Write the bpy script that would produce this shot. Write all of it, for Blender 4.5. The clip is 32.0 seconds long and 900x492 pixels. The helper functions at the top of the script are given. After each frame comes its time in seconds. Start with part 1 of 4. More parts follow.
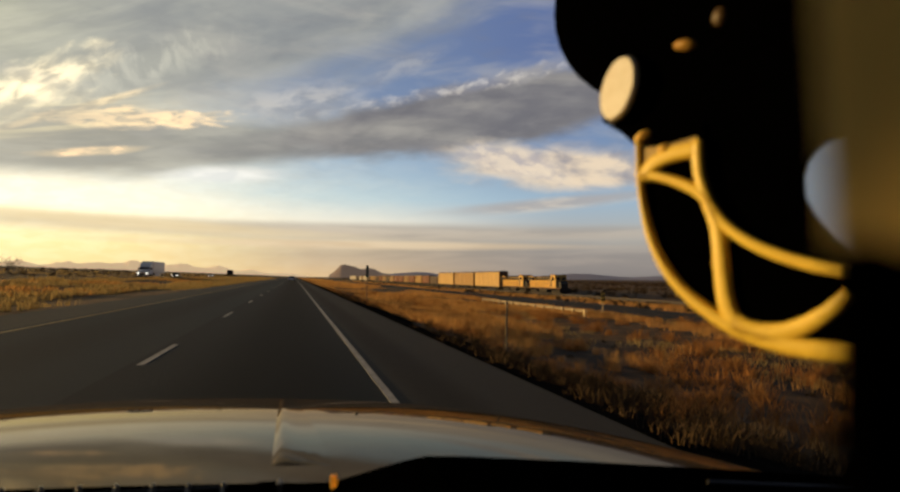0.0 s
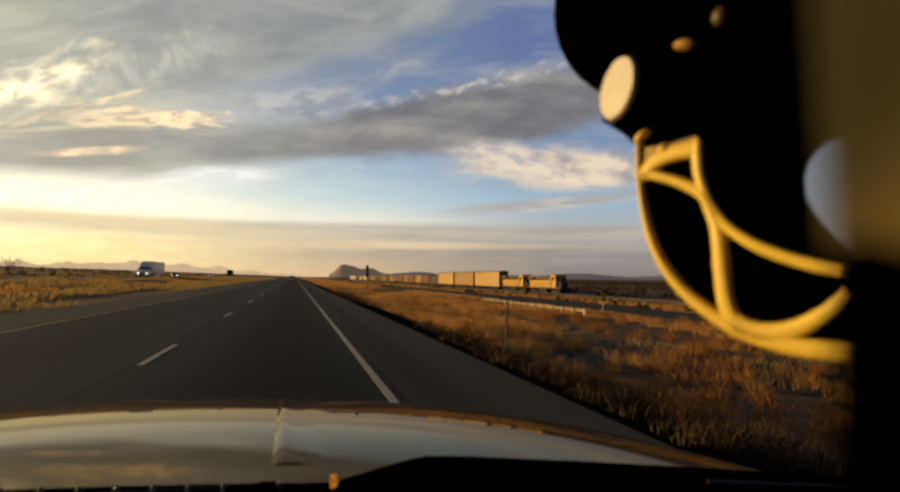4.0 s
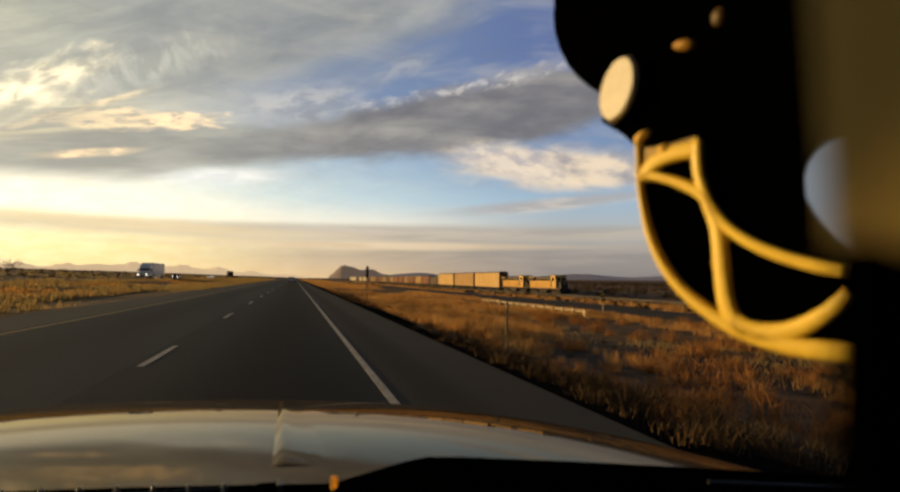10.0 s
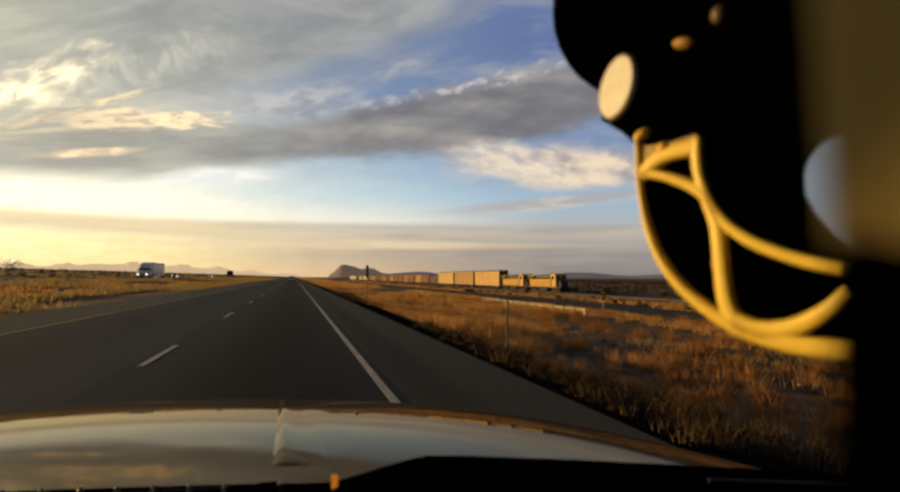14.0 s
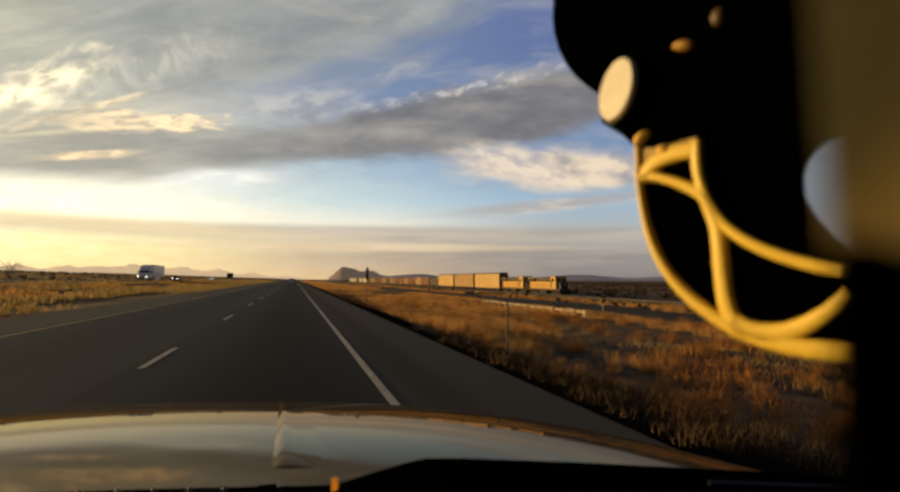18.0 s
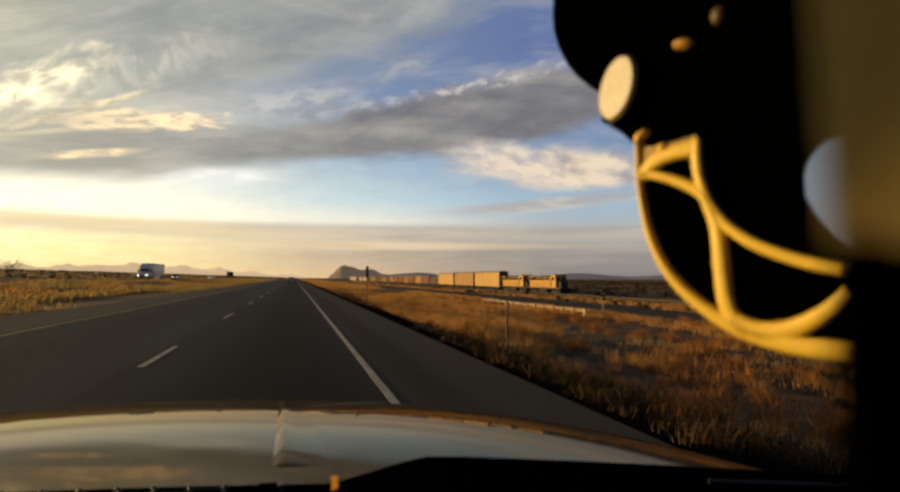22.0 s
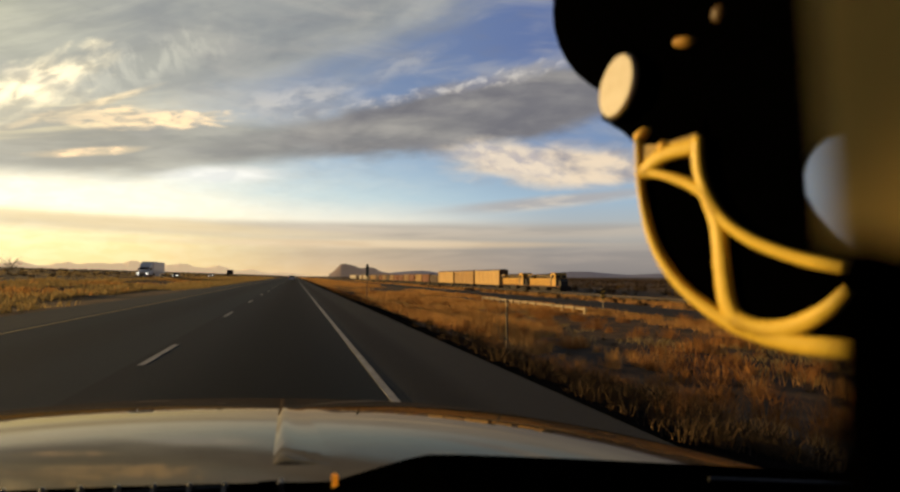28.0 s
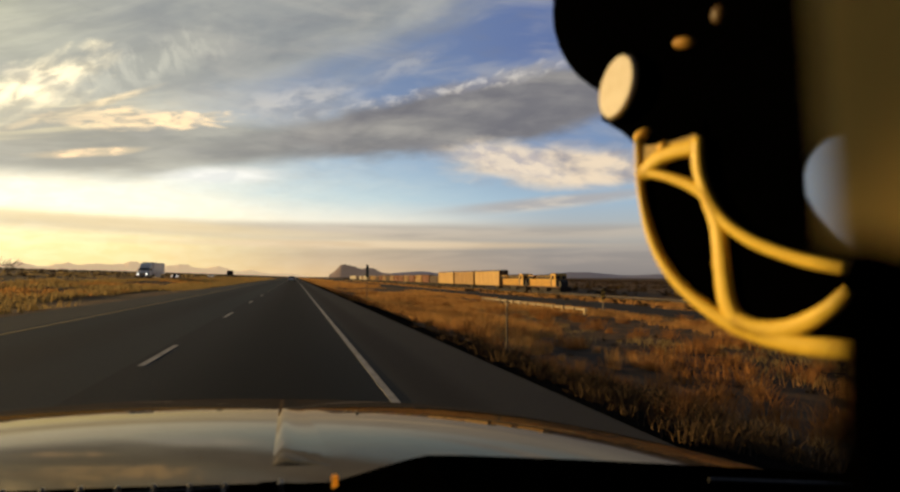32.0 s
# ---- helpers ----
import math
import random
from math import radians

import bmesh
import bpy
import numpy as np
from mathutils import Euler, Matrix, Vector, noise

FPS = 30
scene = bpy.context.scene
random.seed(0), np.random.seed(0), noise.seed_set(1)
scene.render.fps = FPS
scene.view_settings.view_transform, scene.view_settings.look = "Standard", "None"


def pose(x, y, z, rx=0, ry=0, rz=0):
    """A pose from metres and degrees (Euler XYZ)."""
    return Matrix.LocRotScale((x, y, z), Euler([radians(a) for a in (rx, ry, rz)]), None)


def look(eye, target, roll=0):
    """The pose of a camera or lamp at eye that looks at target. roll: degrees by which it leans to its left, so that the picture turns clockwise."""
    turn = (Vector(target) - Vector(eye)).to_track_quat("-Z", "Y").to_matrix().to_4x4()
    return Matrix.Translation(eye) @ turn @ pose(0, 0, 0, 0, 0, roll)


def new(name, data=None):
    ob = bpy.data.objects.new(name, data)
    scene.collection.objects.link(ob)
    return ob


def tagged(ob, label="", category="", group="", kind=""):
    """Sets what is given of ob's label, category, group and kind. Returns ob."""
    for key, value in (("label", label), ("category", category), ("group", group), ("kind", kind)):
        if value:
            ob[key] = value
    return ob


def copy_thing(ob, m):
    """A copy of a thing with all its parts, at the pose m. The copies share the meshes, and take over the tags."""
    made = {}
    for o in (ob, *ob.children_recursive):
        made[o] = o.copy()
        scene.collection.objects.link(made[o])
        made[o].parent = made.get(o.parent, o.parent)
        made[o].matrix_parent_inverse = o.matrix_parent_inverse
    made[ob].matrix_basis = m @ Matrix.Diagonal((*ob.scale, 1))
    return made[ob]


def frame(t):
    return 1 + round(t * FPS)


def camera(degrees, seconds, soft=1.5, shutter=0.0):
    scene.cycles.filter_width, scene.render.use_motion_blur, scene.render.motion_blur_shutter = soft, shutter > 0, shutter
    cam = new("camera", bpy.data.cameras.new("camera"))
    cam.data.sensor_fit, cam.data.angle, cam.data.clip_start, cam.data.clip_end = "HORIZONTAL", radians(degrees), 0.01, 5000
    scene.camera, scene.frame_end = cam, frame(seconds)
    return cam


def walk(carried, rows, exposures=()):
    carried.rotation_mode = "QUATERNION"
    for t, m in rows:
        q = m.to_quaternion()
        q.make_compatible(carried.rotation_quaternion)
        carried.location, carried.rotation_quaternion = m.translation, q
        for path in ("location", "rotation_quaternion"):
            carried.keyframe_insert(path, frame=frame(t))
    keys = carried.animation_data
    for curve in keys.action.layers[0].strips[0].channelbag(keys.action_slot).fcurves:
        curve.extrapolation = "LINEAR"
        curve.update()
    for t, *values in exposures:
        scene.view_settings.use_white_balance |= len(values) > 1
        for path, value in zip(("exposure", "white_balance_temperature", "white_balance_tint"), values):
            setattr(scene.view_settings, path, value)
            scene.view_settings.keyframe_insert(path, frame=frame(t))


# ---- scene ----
YAW, PITCH, ROLL, EYE_Z = -14.13, 2.92, -0.25, 1.42
cam = camera(71.0, 32.0, soft=2.5)
cam.data.dof.use_dof = True
cam.data.dof.focus_distance = 60.0
cam.data.dof.aperture_fstop = 7.5


def stand(dyaw=0.0, dpitch=0.0, droll=0.0):
    """The camera on its dashboard mount, leaning a little about the clamp beside the lens."""
    a = radians(YAW + dyaw)
    b = radians(YAW)
    d = 0.06
    return pose(d * (math.sin(a) - math.sin(b)), d * (math.cos(b) - math.cos(a)), EYE_Z,
                90 + PITCH + dpitch, ROLL + droll, YAW + dyaw)


PATH = [
    (0.0, stand(0.27, -0.03, -0.30)),
    (0.5, stand(0.27, -0.03, -0.30)),
    (1.0, stand(0.27, -0.05, -0.29)),
    (1.5, stand(0.27, -0.16, -0.29)),
    (2.0, stand(0.27, 0.00, -0.28)),
    (2.5, stand(0.27, -0.03, -0.28)),
    (3.0, stand(0.27, 0.08, -0.28)),
    (3.5, stand(0.27, -0.08, -0.27)),
    (5.5, stand(0.27, 0.13, -0.25)),
    (6.0, stand(0.27, 0.03, -0.25)),
    (6.5, stand(0.27, -0.16, -0.24)),
    (7.0, stand(0.27, -0.13, -0.23)),
    (7.5, stand(0.27, -0.10, -0.23)),
    (8.0, stand(0.27, 0.00, -0.22)),
    (8.5, stand(0.27, 0.16, -0.21)),
    (9.0, stand(0.27, 0.08, -0.20)),
    (9.5, stand(0.27, 0.00, -0.18)),
    (10.0, stand(0.27, 0.03, -0.16)),
    (10.5, stand(0.27, -0.18, -0.14)),
    (11.0, stand(0.27, -0.18, -0.12)),
    (11.5, stand(0.27, 0.00, -0.10)),
    (12.0, stand(0.27, -0.08, -0.08)),
    (12.5, stand(0.27, -0.08, -0.06)),
    (13.0, stand(0.27, -0.08, -0.04)),
    (13.5, stand(0.27, -0.05, -0.02)),
    (14.0, stand(0.27, -0.08, 0.00)),
    (14.5, stand(0.27, 0.08, 0.00)),
    (16.5, stand(0.27, 0.00, 0.00)),
    (17.0, stand(0.27, 0.13, 0.01)),
    (17.5, stand(0.27, 0.03, 0.01)),
    (18.0, stand(0.27, 0.13, 0.01)),
    (18.5, stand(0.27, 0.13, 0.01)),
    (19.0, stand(0.27, 0.36, 0.01)),
    (19.5, stand(0.27, 0.00, 0.01)),
    (20.0, stand(0.27, 0.31, 0.01)),
    (20.5, stand(0.27, -0.08, 0.01)),
    (21.0, stand(0.27, -0.16, 0.01)),
    (21.5, stand(0.27, -0.13, 0.01)),
    (22.0, stand(0.27, 0.00, 0.01)),
    (22.5, stand(0.27, 0.00, 0.01)),
    (23.0, stand(0.27, -0.08, 0.02)),
    (23.5, stand(0.27, -0.05, 0.02)),
    (24.0, stand(0.27, -0.08, 0.02)),
    (24.5, stand(0.27, 0.08, 0.02)),
    (25.0, stand(0.27, -0.08, 0.02)),
    (25.5, stand(0.27, -0.03, 0.02)),
    (27.5, stand(0.27, -0.03, 0.02)),
    (28.0, stand(0.27, -0.16, 0.02)),
    (28.5, stand(0.27, 0.00, 0.02)),
    (29.0, stand(0.27, -0.10, 0.02)),
    (29.5, stand(0.27, 0.16, 0.03)),
    (30.0, stand(0.27, -0.05, 0.03)),
    (30.5, stand(0.27, 0.00, 0.03)),
    (31.0, stand(0.27, 0.05, 0.03)),
    (31.5, stand(0.27, 0.10, 0.03)),
    (32.0, stand(0.27, -0.10, 0.03)),
]
walk(cam, PATH, [(0.0, -.08), (3.5, -.08), (6.0, -.02), (32.0, -.02)])

# ---- light ----
SUN_AZ, SUN_EL = -62.0, 7.5          # degrees, clockwise from the road's direction
sun = new("sun", bpy.data.lights.new("sun", "SUN"))
sun.data.energy, sun.data.angle, sun.data.color = 4.6, radians(0.8), (1.0, 0.64, 0.24)
sx, sy = math.sin(radians(SUN_AZ)), math.cos(radians(SUN_AZ))
sun.matrix_world = look((sx * 50, sy * 50, 50 * math.tan(radians(SUN_EL))), (0, 0, 0))

world = bpy.data.worlds.new("sky")
scene.world = world
world.use_nodes = True
WT = world.node_tree
WT.nodes.clear()


def wn(kind, operation="", interpolation_type="", data_type="", sky_type=""):
    n = WT.nodes.new(kind)
    if operation:
        n.operation = operation
    if interpolation_type:
        n.interpolation_type = interpolation_type
    if data_type:
        n.data_type = data_type
    if sky_type:
        n.sky_type = sky_type
    return n


def feed(socket, v):
    if isinstance(v, (int, float)):
        socket.default_value = v
    elif isinstance(v, tuple):
        socket.default_value = (*v, 1.0) if len(v) == 3 and len(socket.default_value) == 4 else v
    else:
        WT.links.new(v, socket)


def wm(op, a, b=0.0, c=0.0):
    n = wn("ShaderNodeMath", operation=op)
    feed(n.inputs[0], a), feed(n.inputs[1], b), feed(n.inputs[2], c)
    return n.outputs[0]


def wmap(v, lo, hi, a=0.0, b=1.0):
    n = wn("ShaderNodeMapRange", interpolation_type="SMOOTHSTEP")
    for i, q in enumerate((v, lo, hi, a, b)):
        feed(n.inputs[i], q)
    return n.outputs[0]


def wmix(f, a, b):
    n = wn("ShaderNodeMix", data_type="RGBA")
    feed(n.inputs["Factor"], f), feed(n.inputs[6], a), feed(n.inputs[7], b)
    return n.outputs[2]


def wramp(v, stops):
    n = wn("ShaderNodeValToRGB")
    r = n.color_ramp
    while len(r.elements) < len(stops):
        r.elements.new(0.5)
    for e, (p, c) in zip(r.elements, stops):
        e.position, e.color = p / 30.0, (*c, 1)
    feed(n.inputs[0], v)
    return n.outputs[0]


way = wn("ShaderNodeTexCoord").outputs["Generated"]
sep = wn("ShaderNodeSeparateXYZ")
feed(sep.inputs[0], way)
AZ = wm("MULTIPLY", wm("ARCTAN2", sep.outputs[0], sep.outputs[1]), 57.2958)
EL = wm("MULTIPLY", wm("ARCSINE", sep.outputs[2]), 57.2958)
UP = wm("DIVIDE", EL, 30.0)


def wnoise(scale_az, scale_el, seed, detail=5.0, warp=0.3, along=None, across=None):
    c = wn("ShaderNodeCombineXYZ")
    feed(c.inputs[0], wm("MULTIPLY", along or AZ, scale_az)), feed(c.inputs[1], wm("MULTIPLY", across or EL, scale_el))
    c.inputs[2].default_value = seed
    n = wn("ShaderNodeTexNoise")
    n.inputs["Scale"].default_value, n.inputs["Detail"].default_value = 1.0, detail
    n.inputs["Distortion"].default_value = warp
    n.inputs["Roughness"].default_value = 0.52
    feed(n.inputs["Vector"], c.outputs[0])
    return n.outputs[0]


left = wramp(UP, [(0, (1.0, .68, .17)), (2.5, (1.15, .88, .27)), (3.8, (1.08, .88, .40)), (5.6, (1.5, 1.4, 1.05)),
                  (7.6, (1.05, 1.08, .98)), (10, (.60, .62, .54)), (15, (.54, .54, .43)), (24, (.42, .45, .40))])
mid = wramp(UP, [(0, (.80, .53, .28)), (3, (.68, .55, .38)), (5, (.95, .92, .80)), (7, (.58, .74, .80)),
                 (10, (.40, .55, .70)), (16, (.22, .30, .47)), (24, (.19, .26, .43))])
right = wramp(UP, [(0, (.27, .245, .24)), (2, (.36, .335, .32)), (4, (.50, .50, .48)), (7, (.38, .53, .68)),
                   (12, (.22, .32, .52)), (20, (.13, .19, .40)), (25, (.13, .19, .40))])
SKY = wmix(wmap(AZ, 3.0, 26.0), wmix(wmap(AZ, -21.0, 4.0), left, mid), right)
nishita = wn("ShaderNodeTexSky", sky_type="NISHITA")
nishita.sun_disc, nishita.sun_elevation, nishita.sun_rotation = False, radians(SUN_EL), radians(SUN_AZ)
clear = wn("ShaderNodeVectorMath", operation="SCALE")
feed(clear.inputs[0], nishita.outputs[0]), feed(clear.inputs[3], 0.08)
SKY = wmix(0.12, SKY, clear.outputs[0])


def cloud(az, el, a, b, tilt, dark, lit, alpha, seed, soft=0.5, rough=1.0, sa=0.35, se=1.1, lo=0.4, hi=0.62):
    """One cloud bank: an ellipse of degrees round (az, el) with a torn edge."""
    global SKY
    c, s = math.cos(radians(tilt)), math.sin(radians(tilt))
    da, de = wm("SUBTRACT", AZ, az), wm("SUBTRACT", EL, el)
    along = wm("ADD", wm("MULTIPLY", da, c), wm("MULTIPLY", de, s))
    across = wm("ADD", wm("MULTIPLY", da, -s), wm("MULTIPLY", de, c))
    u, v = wm("DIVIDE", along, a), wm("DIVIDE", across, b)
    r = wm("SQRT", wm("ADD", wm("MULTIPLY", u, u), wm("MULTIPLY", v, v)))
    n = wnoise(sa, se, seed, 5.0, .3, along, across)
    r = wm("ADD", r, wm("MULTIPLY", wm("SUBTRACT", n, 0.5), 2.0 * rough))
    m = wm("MULTIPLY", wmap(r, 1.0 + soft, 1.0 - soft), alpha)
    SKY = wmix(m, SKY, wmix(wmap(wnoise(sa * 1.6, se * 1.5, seed + 7.3, 5.0, .3, along, across), lo, hi), dark, lit))


cloud(-48, 6, 34, 13, 0, (1.5, 1.25, .78), (1.6, 1.4, .95), .7, 1.0, soft=.95, rough=.2)
cloud(47, 9, 9, 6, 0, (.30, .33, .335), (.36, .38, .375), .8, 24.0, soft=.6, rough=.3, sa=.1, se=.3)
cloud(-9, 21.5, 33, 6.6, 17, (.275, .29, .295), (.43, .435, .395), .93, 2.0, soft=.35, rough=.45, sa=.06, se=.2, lo=.3, hi=.7)
cloud(-25, 18, 7, 5, 20, (.62, .60, .42), (.85, .82, .58), .65, 25.0, soft=.9, rough=.5, sa=.1, se=.5)
cloud(0.5, 15.2, 4.5, 1.3, 10, (.34, .36, .40), (.62, .60, .57), .75, 4.0, soft=.7, rough=.9, sa=.22, se=.6)
cloud(-12, 10.4, 16, 2.15, 7, (.33, .32, .28), (.46, .44, .37), .85, 5.0, soft=.35, rough=.4, sa=.08, se=.4)
cloud(18.5, 14.85, 20, 2.75, 9.0, (.175, .17, .185), (.26, .25, .25), .97, 6.0, soft=.22, rough=.34, sa=.16, se=.4, lo=.3, hi=.75)
cloud(3, 12.0, 12, 1.2, 8, (.25, .245, .24), (.35, .335, .315), .7, 6.5, soft=.5, rough=.4, sa=.12, se=.4)
cloud(17.5, 17.5, 10, .5, 10.5, (.30, .29, .32), (.85, .78, .70), .6, 7.0, soft=.8, rough=2.2, sa=.45, se=.8, lo=.42, hi=.68)
cloud(23.5, 9.9, 8.5, 1.75, -3, (.40, .36, .36), (.92, .74, .53), .95, 8.0, soft=.45, rough=.75, sa=.17, se=.42, lo=.34, hi=.62)
cloud(19.5, 10.6, 4.5, 1.2, -14, (.55, .50, .50), (.95, .80, .62), .7, 8.5, soft=.6, rough=.9, sa=.4, se=.8, lo=.34, hi=.62)
cloud(24, 6.8, 9, .5, 5, (.46, .41, .38), (.76, .63, .48), .75, 9.0, soft=.7, rough=.4, sa=.1, se=.6)
cloud(-6.3, 8.6, 4, .55, 4, (.9, .9, .85), (1.1, 1.07, .98), .85, 10.0, soft=.7, rough=.5, sa=.2, se=.6)
cloud(8, 4.1, 34, .7, 0, (.40, .335, .28), (.56, .46, .36), .62, 11.0, soft=.6, rough=.35, sa=.05, se=.6)
cloud(-14, 4.3, 14, .45, -2, (.92, .72, .40), (1.0, .8, .46), .6, 11.5, soft=.7, rough=.35, sa=.05, se=.6)
cloud(24, 1.8, 24, 1.3, 0, (.30, .265, .245), (.45, .375, .315), .5, 12.0, soft=.7, rough=.35, sa=.05, se=.5)
cloud(6, 2.9, 17, .32, 0, (.80, .60, .38), (.90, .70, .46), .7, 13.0, soft=.7, rough=.5, sa=.08, se=.8)
cloud(-12.8, 12.6, 5.8, .75, 6, (.62, .54, .40), (1.5, 1.1, .62), .95, 14.0, soft=.35, rough=1.0, sa=.35, se=1.2, lo=.38, hi=.6)
cloud(-19.3, 14.5, 4.2, 1.35, 33, (.85, .74, .5), (1.9, 1.6, 1.0), .92, 15.0, soft=.6, rough=1.1, sa=.34, se=.75, lo=.36, hi=.6)
cloud(-17, 12.9, 4.6, .3, 24, (.75, .62, .42), (1.5, 1.15, .66), .85, 23.0, soft=.5, rough=.7, sa=.25, se=.9)
cloud(-16.3, 9.6, 3.4, .3, 9, (.75, .62, .42), (1.4, 1.0, .58), .9, 16.0, soft=.5, rough=.7, sa=.25, se=.8)
cloud(-17, 17.8, 9, 3.2, 27, (.50, .50, .44), (.74, .72, .58), .28, 19.0, soft=.8, rough=.6, sa=.12, se=.9, lo=.42, hi=.7)
cloud(-19, 11.8, 7, 1.3, 12, (.50, .47, .38), (.9, .78, .5), .6, 20.0, soft=.8, rough=.6, sa=.08, se=1.3, lo=.45, hi=.66)
cloud(-12, 17.2, 6, 1.5, 24, (.46, .46, .40), (.70, .68, .56), .6, 17.0, soft=.7, rough=.7, sa=.5, se=.35)
cloud(9.5, 18.6, 3.5, .7, 24, (.32, .34, .40), (.50, .50, .50), .5, 18.0, soft=.7, rough=.8, sa=.3, se=.6)
for a, e, seed, amount, tone in ((.10, .40, 31.0, .30, (.62, .58, .50)), (.22, .8, 37.0, .18, (.22, .22, .24))):
    SKY = wmix(wm("MULTIPLY", wm("MULTIPLY", wmap(wnoise(a, e, seed, 4.0, .6), .46, .76), amount), wmap(EL, 6.0, 12.0)), SKY, tone)
SKY = wmix(wm("MULTIPLY", wmap(EL, 25.0, 42.0), .92), SKY, wmix(wnoise(.05, .08, 21.0), (.055, .065, .085), (.13, .135, .14)))
SKY = wmix(wm("MULTIPLY", wmap(wm("ABSOLUTE", wm("ADD", AZ, 20.0)), 51.0, 74.0), .92), SKY, (.075, .085, .115))
back = wn("ShaderNodeBackground")
feed(back.inputs[0], SKY)
back.inputs[1].default_value = 1.0
WT.links.new(back.outputs[0], wn("ShaderNodeOutputWorld").inputs[0])


# ---- materials ----
def mat(name, base, alt=None, rough=0.6, metal=0.0, scale=4.0, fine=40.0, bump=0.0, coat=0.0, amount=0.5,
        lo=0.35, hi=0.65, stretch=(1, 1, 1), spec=0.5, own=0.0):
    """A surface of two colours broken up at two scales, with relief, in world metres."""
    m = bpy.data.materials.new(name)
    m.use_nodes = True
    t = m.node_tree
    bsdf = t.nodes["Principled BSDF"]
    at = t.nodes.new("ShaderNodeNewGeometry").outputs["Position"] if own == 0 else t.nodes.new("ShaderNodeTexCoord").outputs["Object"]
    mp = t.nodes.new("ShaderNodeMapping")
    mp.inputs["Scale"].default_value = stretch
    t.links.new(at, mp.inputs[0])
    n1, n2 = t.nodes.new("ShaderNodeTexNoise"), t.nodes.new("ShaderNodeTexNoise")
    for n, s in ((n1, scale), (n2, fine)):
        n.inputs["Scale"].default_value, n.inputs["Detail"].default_value = s, 4.0
        t.links.new(mp.outputs[0], n.inputs["Vector"])
    both = t.nodes.new("ShaderNodeMath")
    both.operation = "MULTIPLY_ADD"
    t.links.new(n2.outputs[0], both.inputs[0])
    both.inputs[1].default_value = 0.45
    mid1 = t.nodes.new("ShaderNodeMath")
    mid1.operation = "MULTIPLY"
    t.links.new(n1.outputs[0], mid1.inputs[0])
    mid1.inputs[1].default_value = 0.55
    t.links.new(mid1.outputs[0], both.inputs[2])
    r = t.nodes.new("ShaderNodeMapRange")
    r.inputs[1].default_value, r.inputs[2].default_value = lo, hi
    t.links.new(both.outputs[0], r.inputs[0])
    mx = t.nodes.new("ShaderNodeMix")
    mx.data_type = "RGBA"
    mx.inputs[6].default_value = (*base, 1)
    mx.inputs[7].default_value = (*(alt or tuple(c * (1 - 0.35 * amount) for c in base)), 1)
    t.links.new(r.outputs[0], mx.inputs["Factor"])
    t.links.new(mx.outputs[2], bsdf.inputs["Base Color"])
    rr = t.nodes.new("ShaderNodeMapRange")
    rr.inputs[3].default_value, rr.inputs[4].default_value = max(0.02, rough - 0.08 * amount * 2), min(1, rough + 0.08 * amount * 2)
    t.links.new(n1.outputs[0], rr.inputs[0])
    t.links.new(rr.outputs[0], bsdf.inputs["Roughness"])
    bsdf.inputs["Metallic"].default_value = metal
    bsdf.inputs["Coat Weight"].default_value = coat
    bsdf.inputs["Coat Roughness"].default_value = 0.04
    bsdf.inputs["Specular IOR Level"].default_value = spec
    if bump:
        bp = t.nodes.new("ShaderNodeBump")
        bp.inputs["Strength"].default_value, bp.inputs["Distance"].default_value = min(1, bump), 0.02
        t.links.new(n2.outputs[0], bp.inputs["Height"])
        t.links.new(bp.outputs[0], bsdf.inputs["Normal"])
    return m


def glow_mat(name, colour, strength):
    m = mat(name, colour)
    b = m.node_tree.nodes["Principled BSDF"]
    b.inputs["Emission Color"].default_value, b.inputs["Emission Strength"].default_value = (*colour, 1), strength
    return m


ASPHALT = mat("asphalt", (.0155, .0205, .027), (.026, .0312, .0375), .92, scale=.35, fine=60, bump=.5, stretch=(1, .12, 1), spec=.06)

def wheel_wear(m, centre, inner, outer, depth):
    """Oil and rubber darken the middle of a lane."""
    t = m.node_tree
    b = t.nodes["Principled BSDF"]
    old = b.inputs["Base Color"].links[0].from_socket
    sp = t.nodes.new("ShaderNodeSeparateXYZ")
    t.links.new(t.nodes.new("ShaderNodeNewGeometry").outputs["Position"], sp.inputs[0])
    a = t.nodes.new("ShaderNodeMath")
    a.operation = "SUBTRACT"
    t.links.new(sp.outputs[0], a.inputs[0])
    a.inputs[1].default_value = centre
    c = t.nodes.new("ShaderNodeMath")
    c.operation = "ABSOLUTE"
    t.links.new(a.outputs[0], c.inputs[0])
    r = t.nodes.new("ShaderNodeMapRange")
    r.interpolation_type = "SMOOTHSTEP"
    for i, q in enumerate((inner, outer, depth, 1.0)):
        r.inputs[i + 1].default_value = q
    t.links.new(c.outputs[0], r.inputs[0])
    k = t.nodes.new("ShaderNodeVectorMath")
    k.operation = "SCALE"
    t.links.new(old, k.inputs[0])
    t.links.new(r.outputs[0], k.inputs[3])
    t.links.new(k.outputs[0], b.inputs["Base Color"])


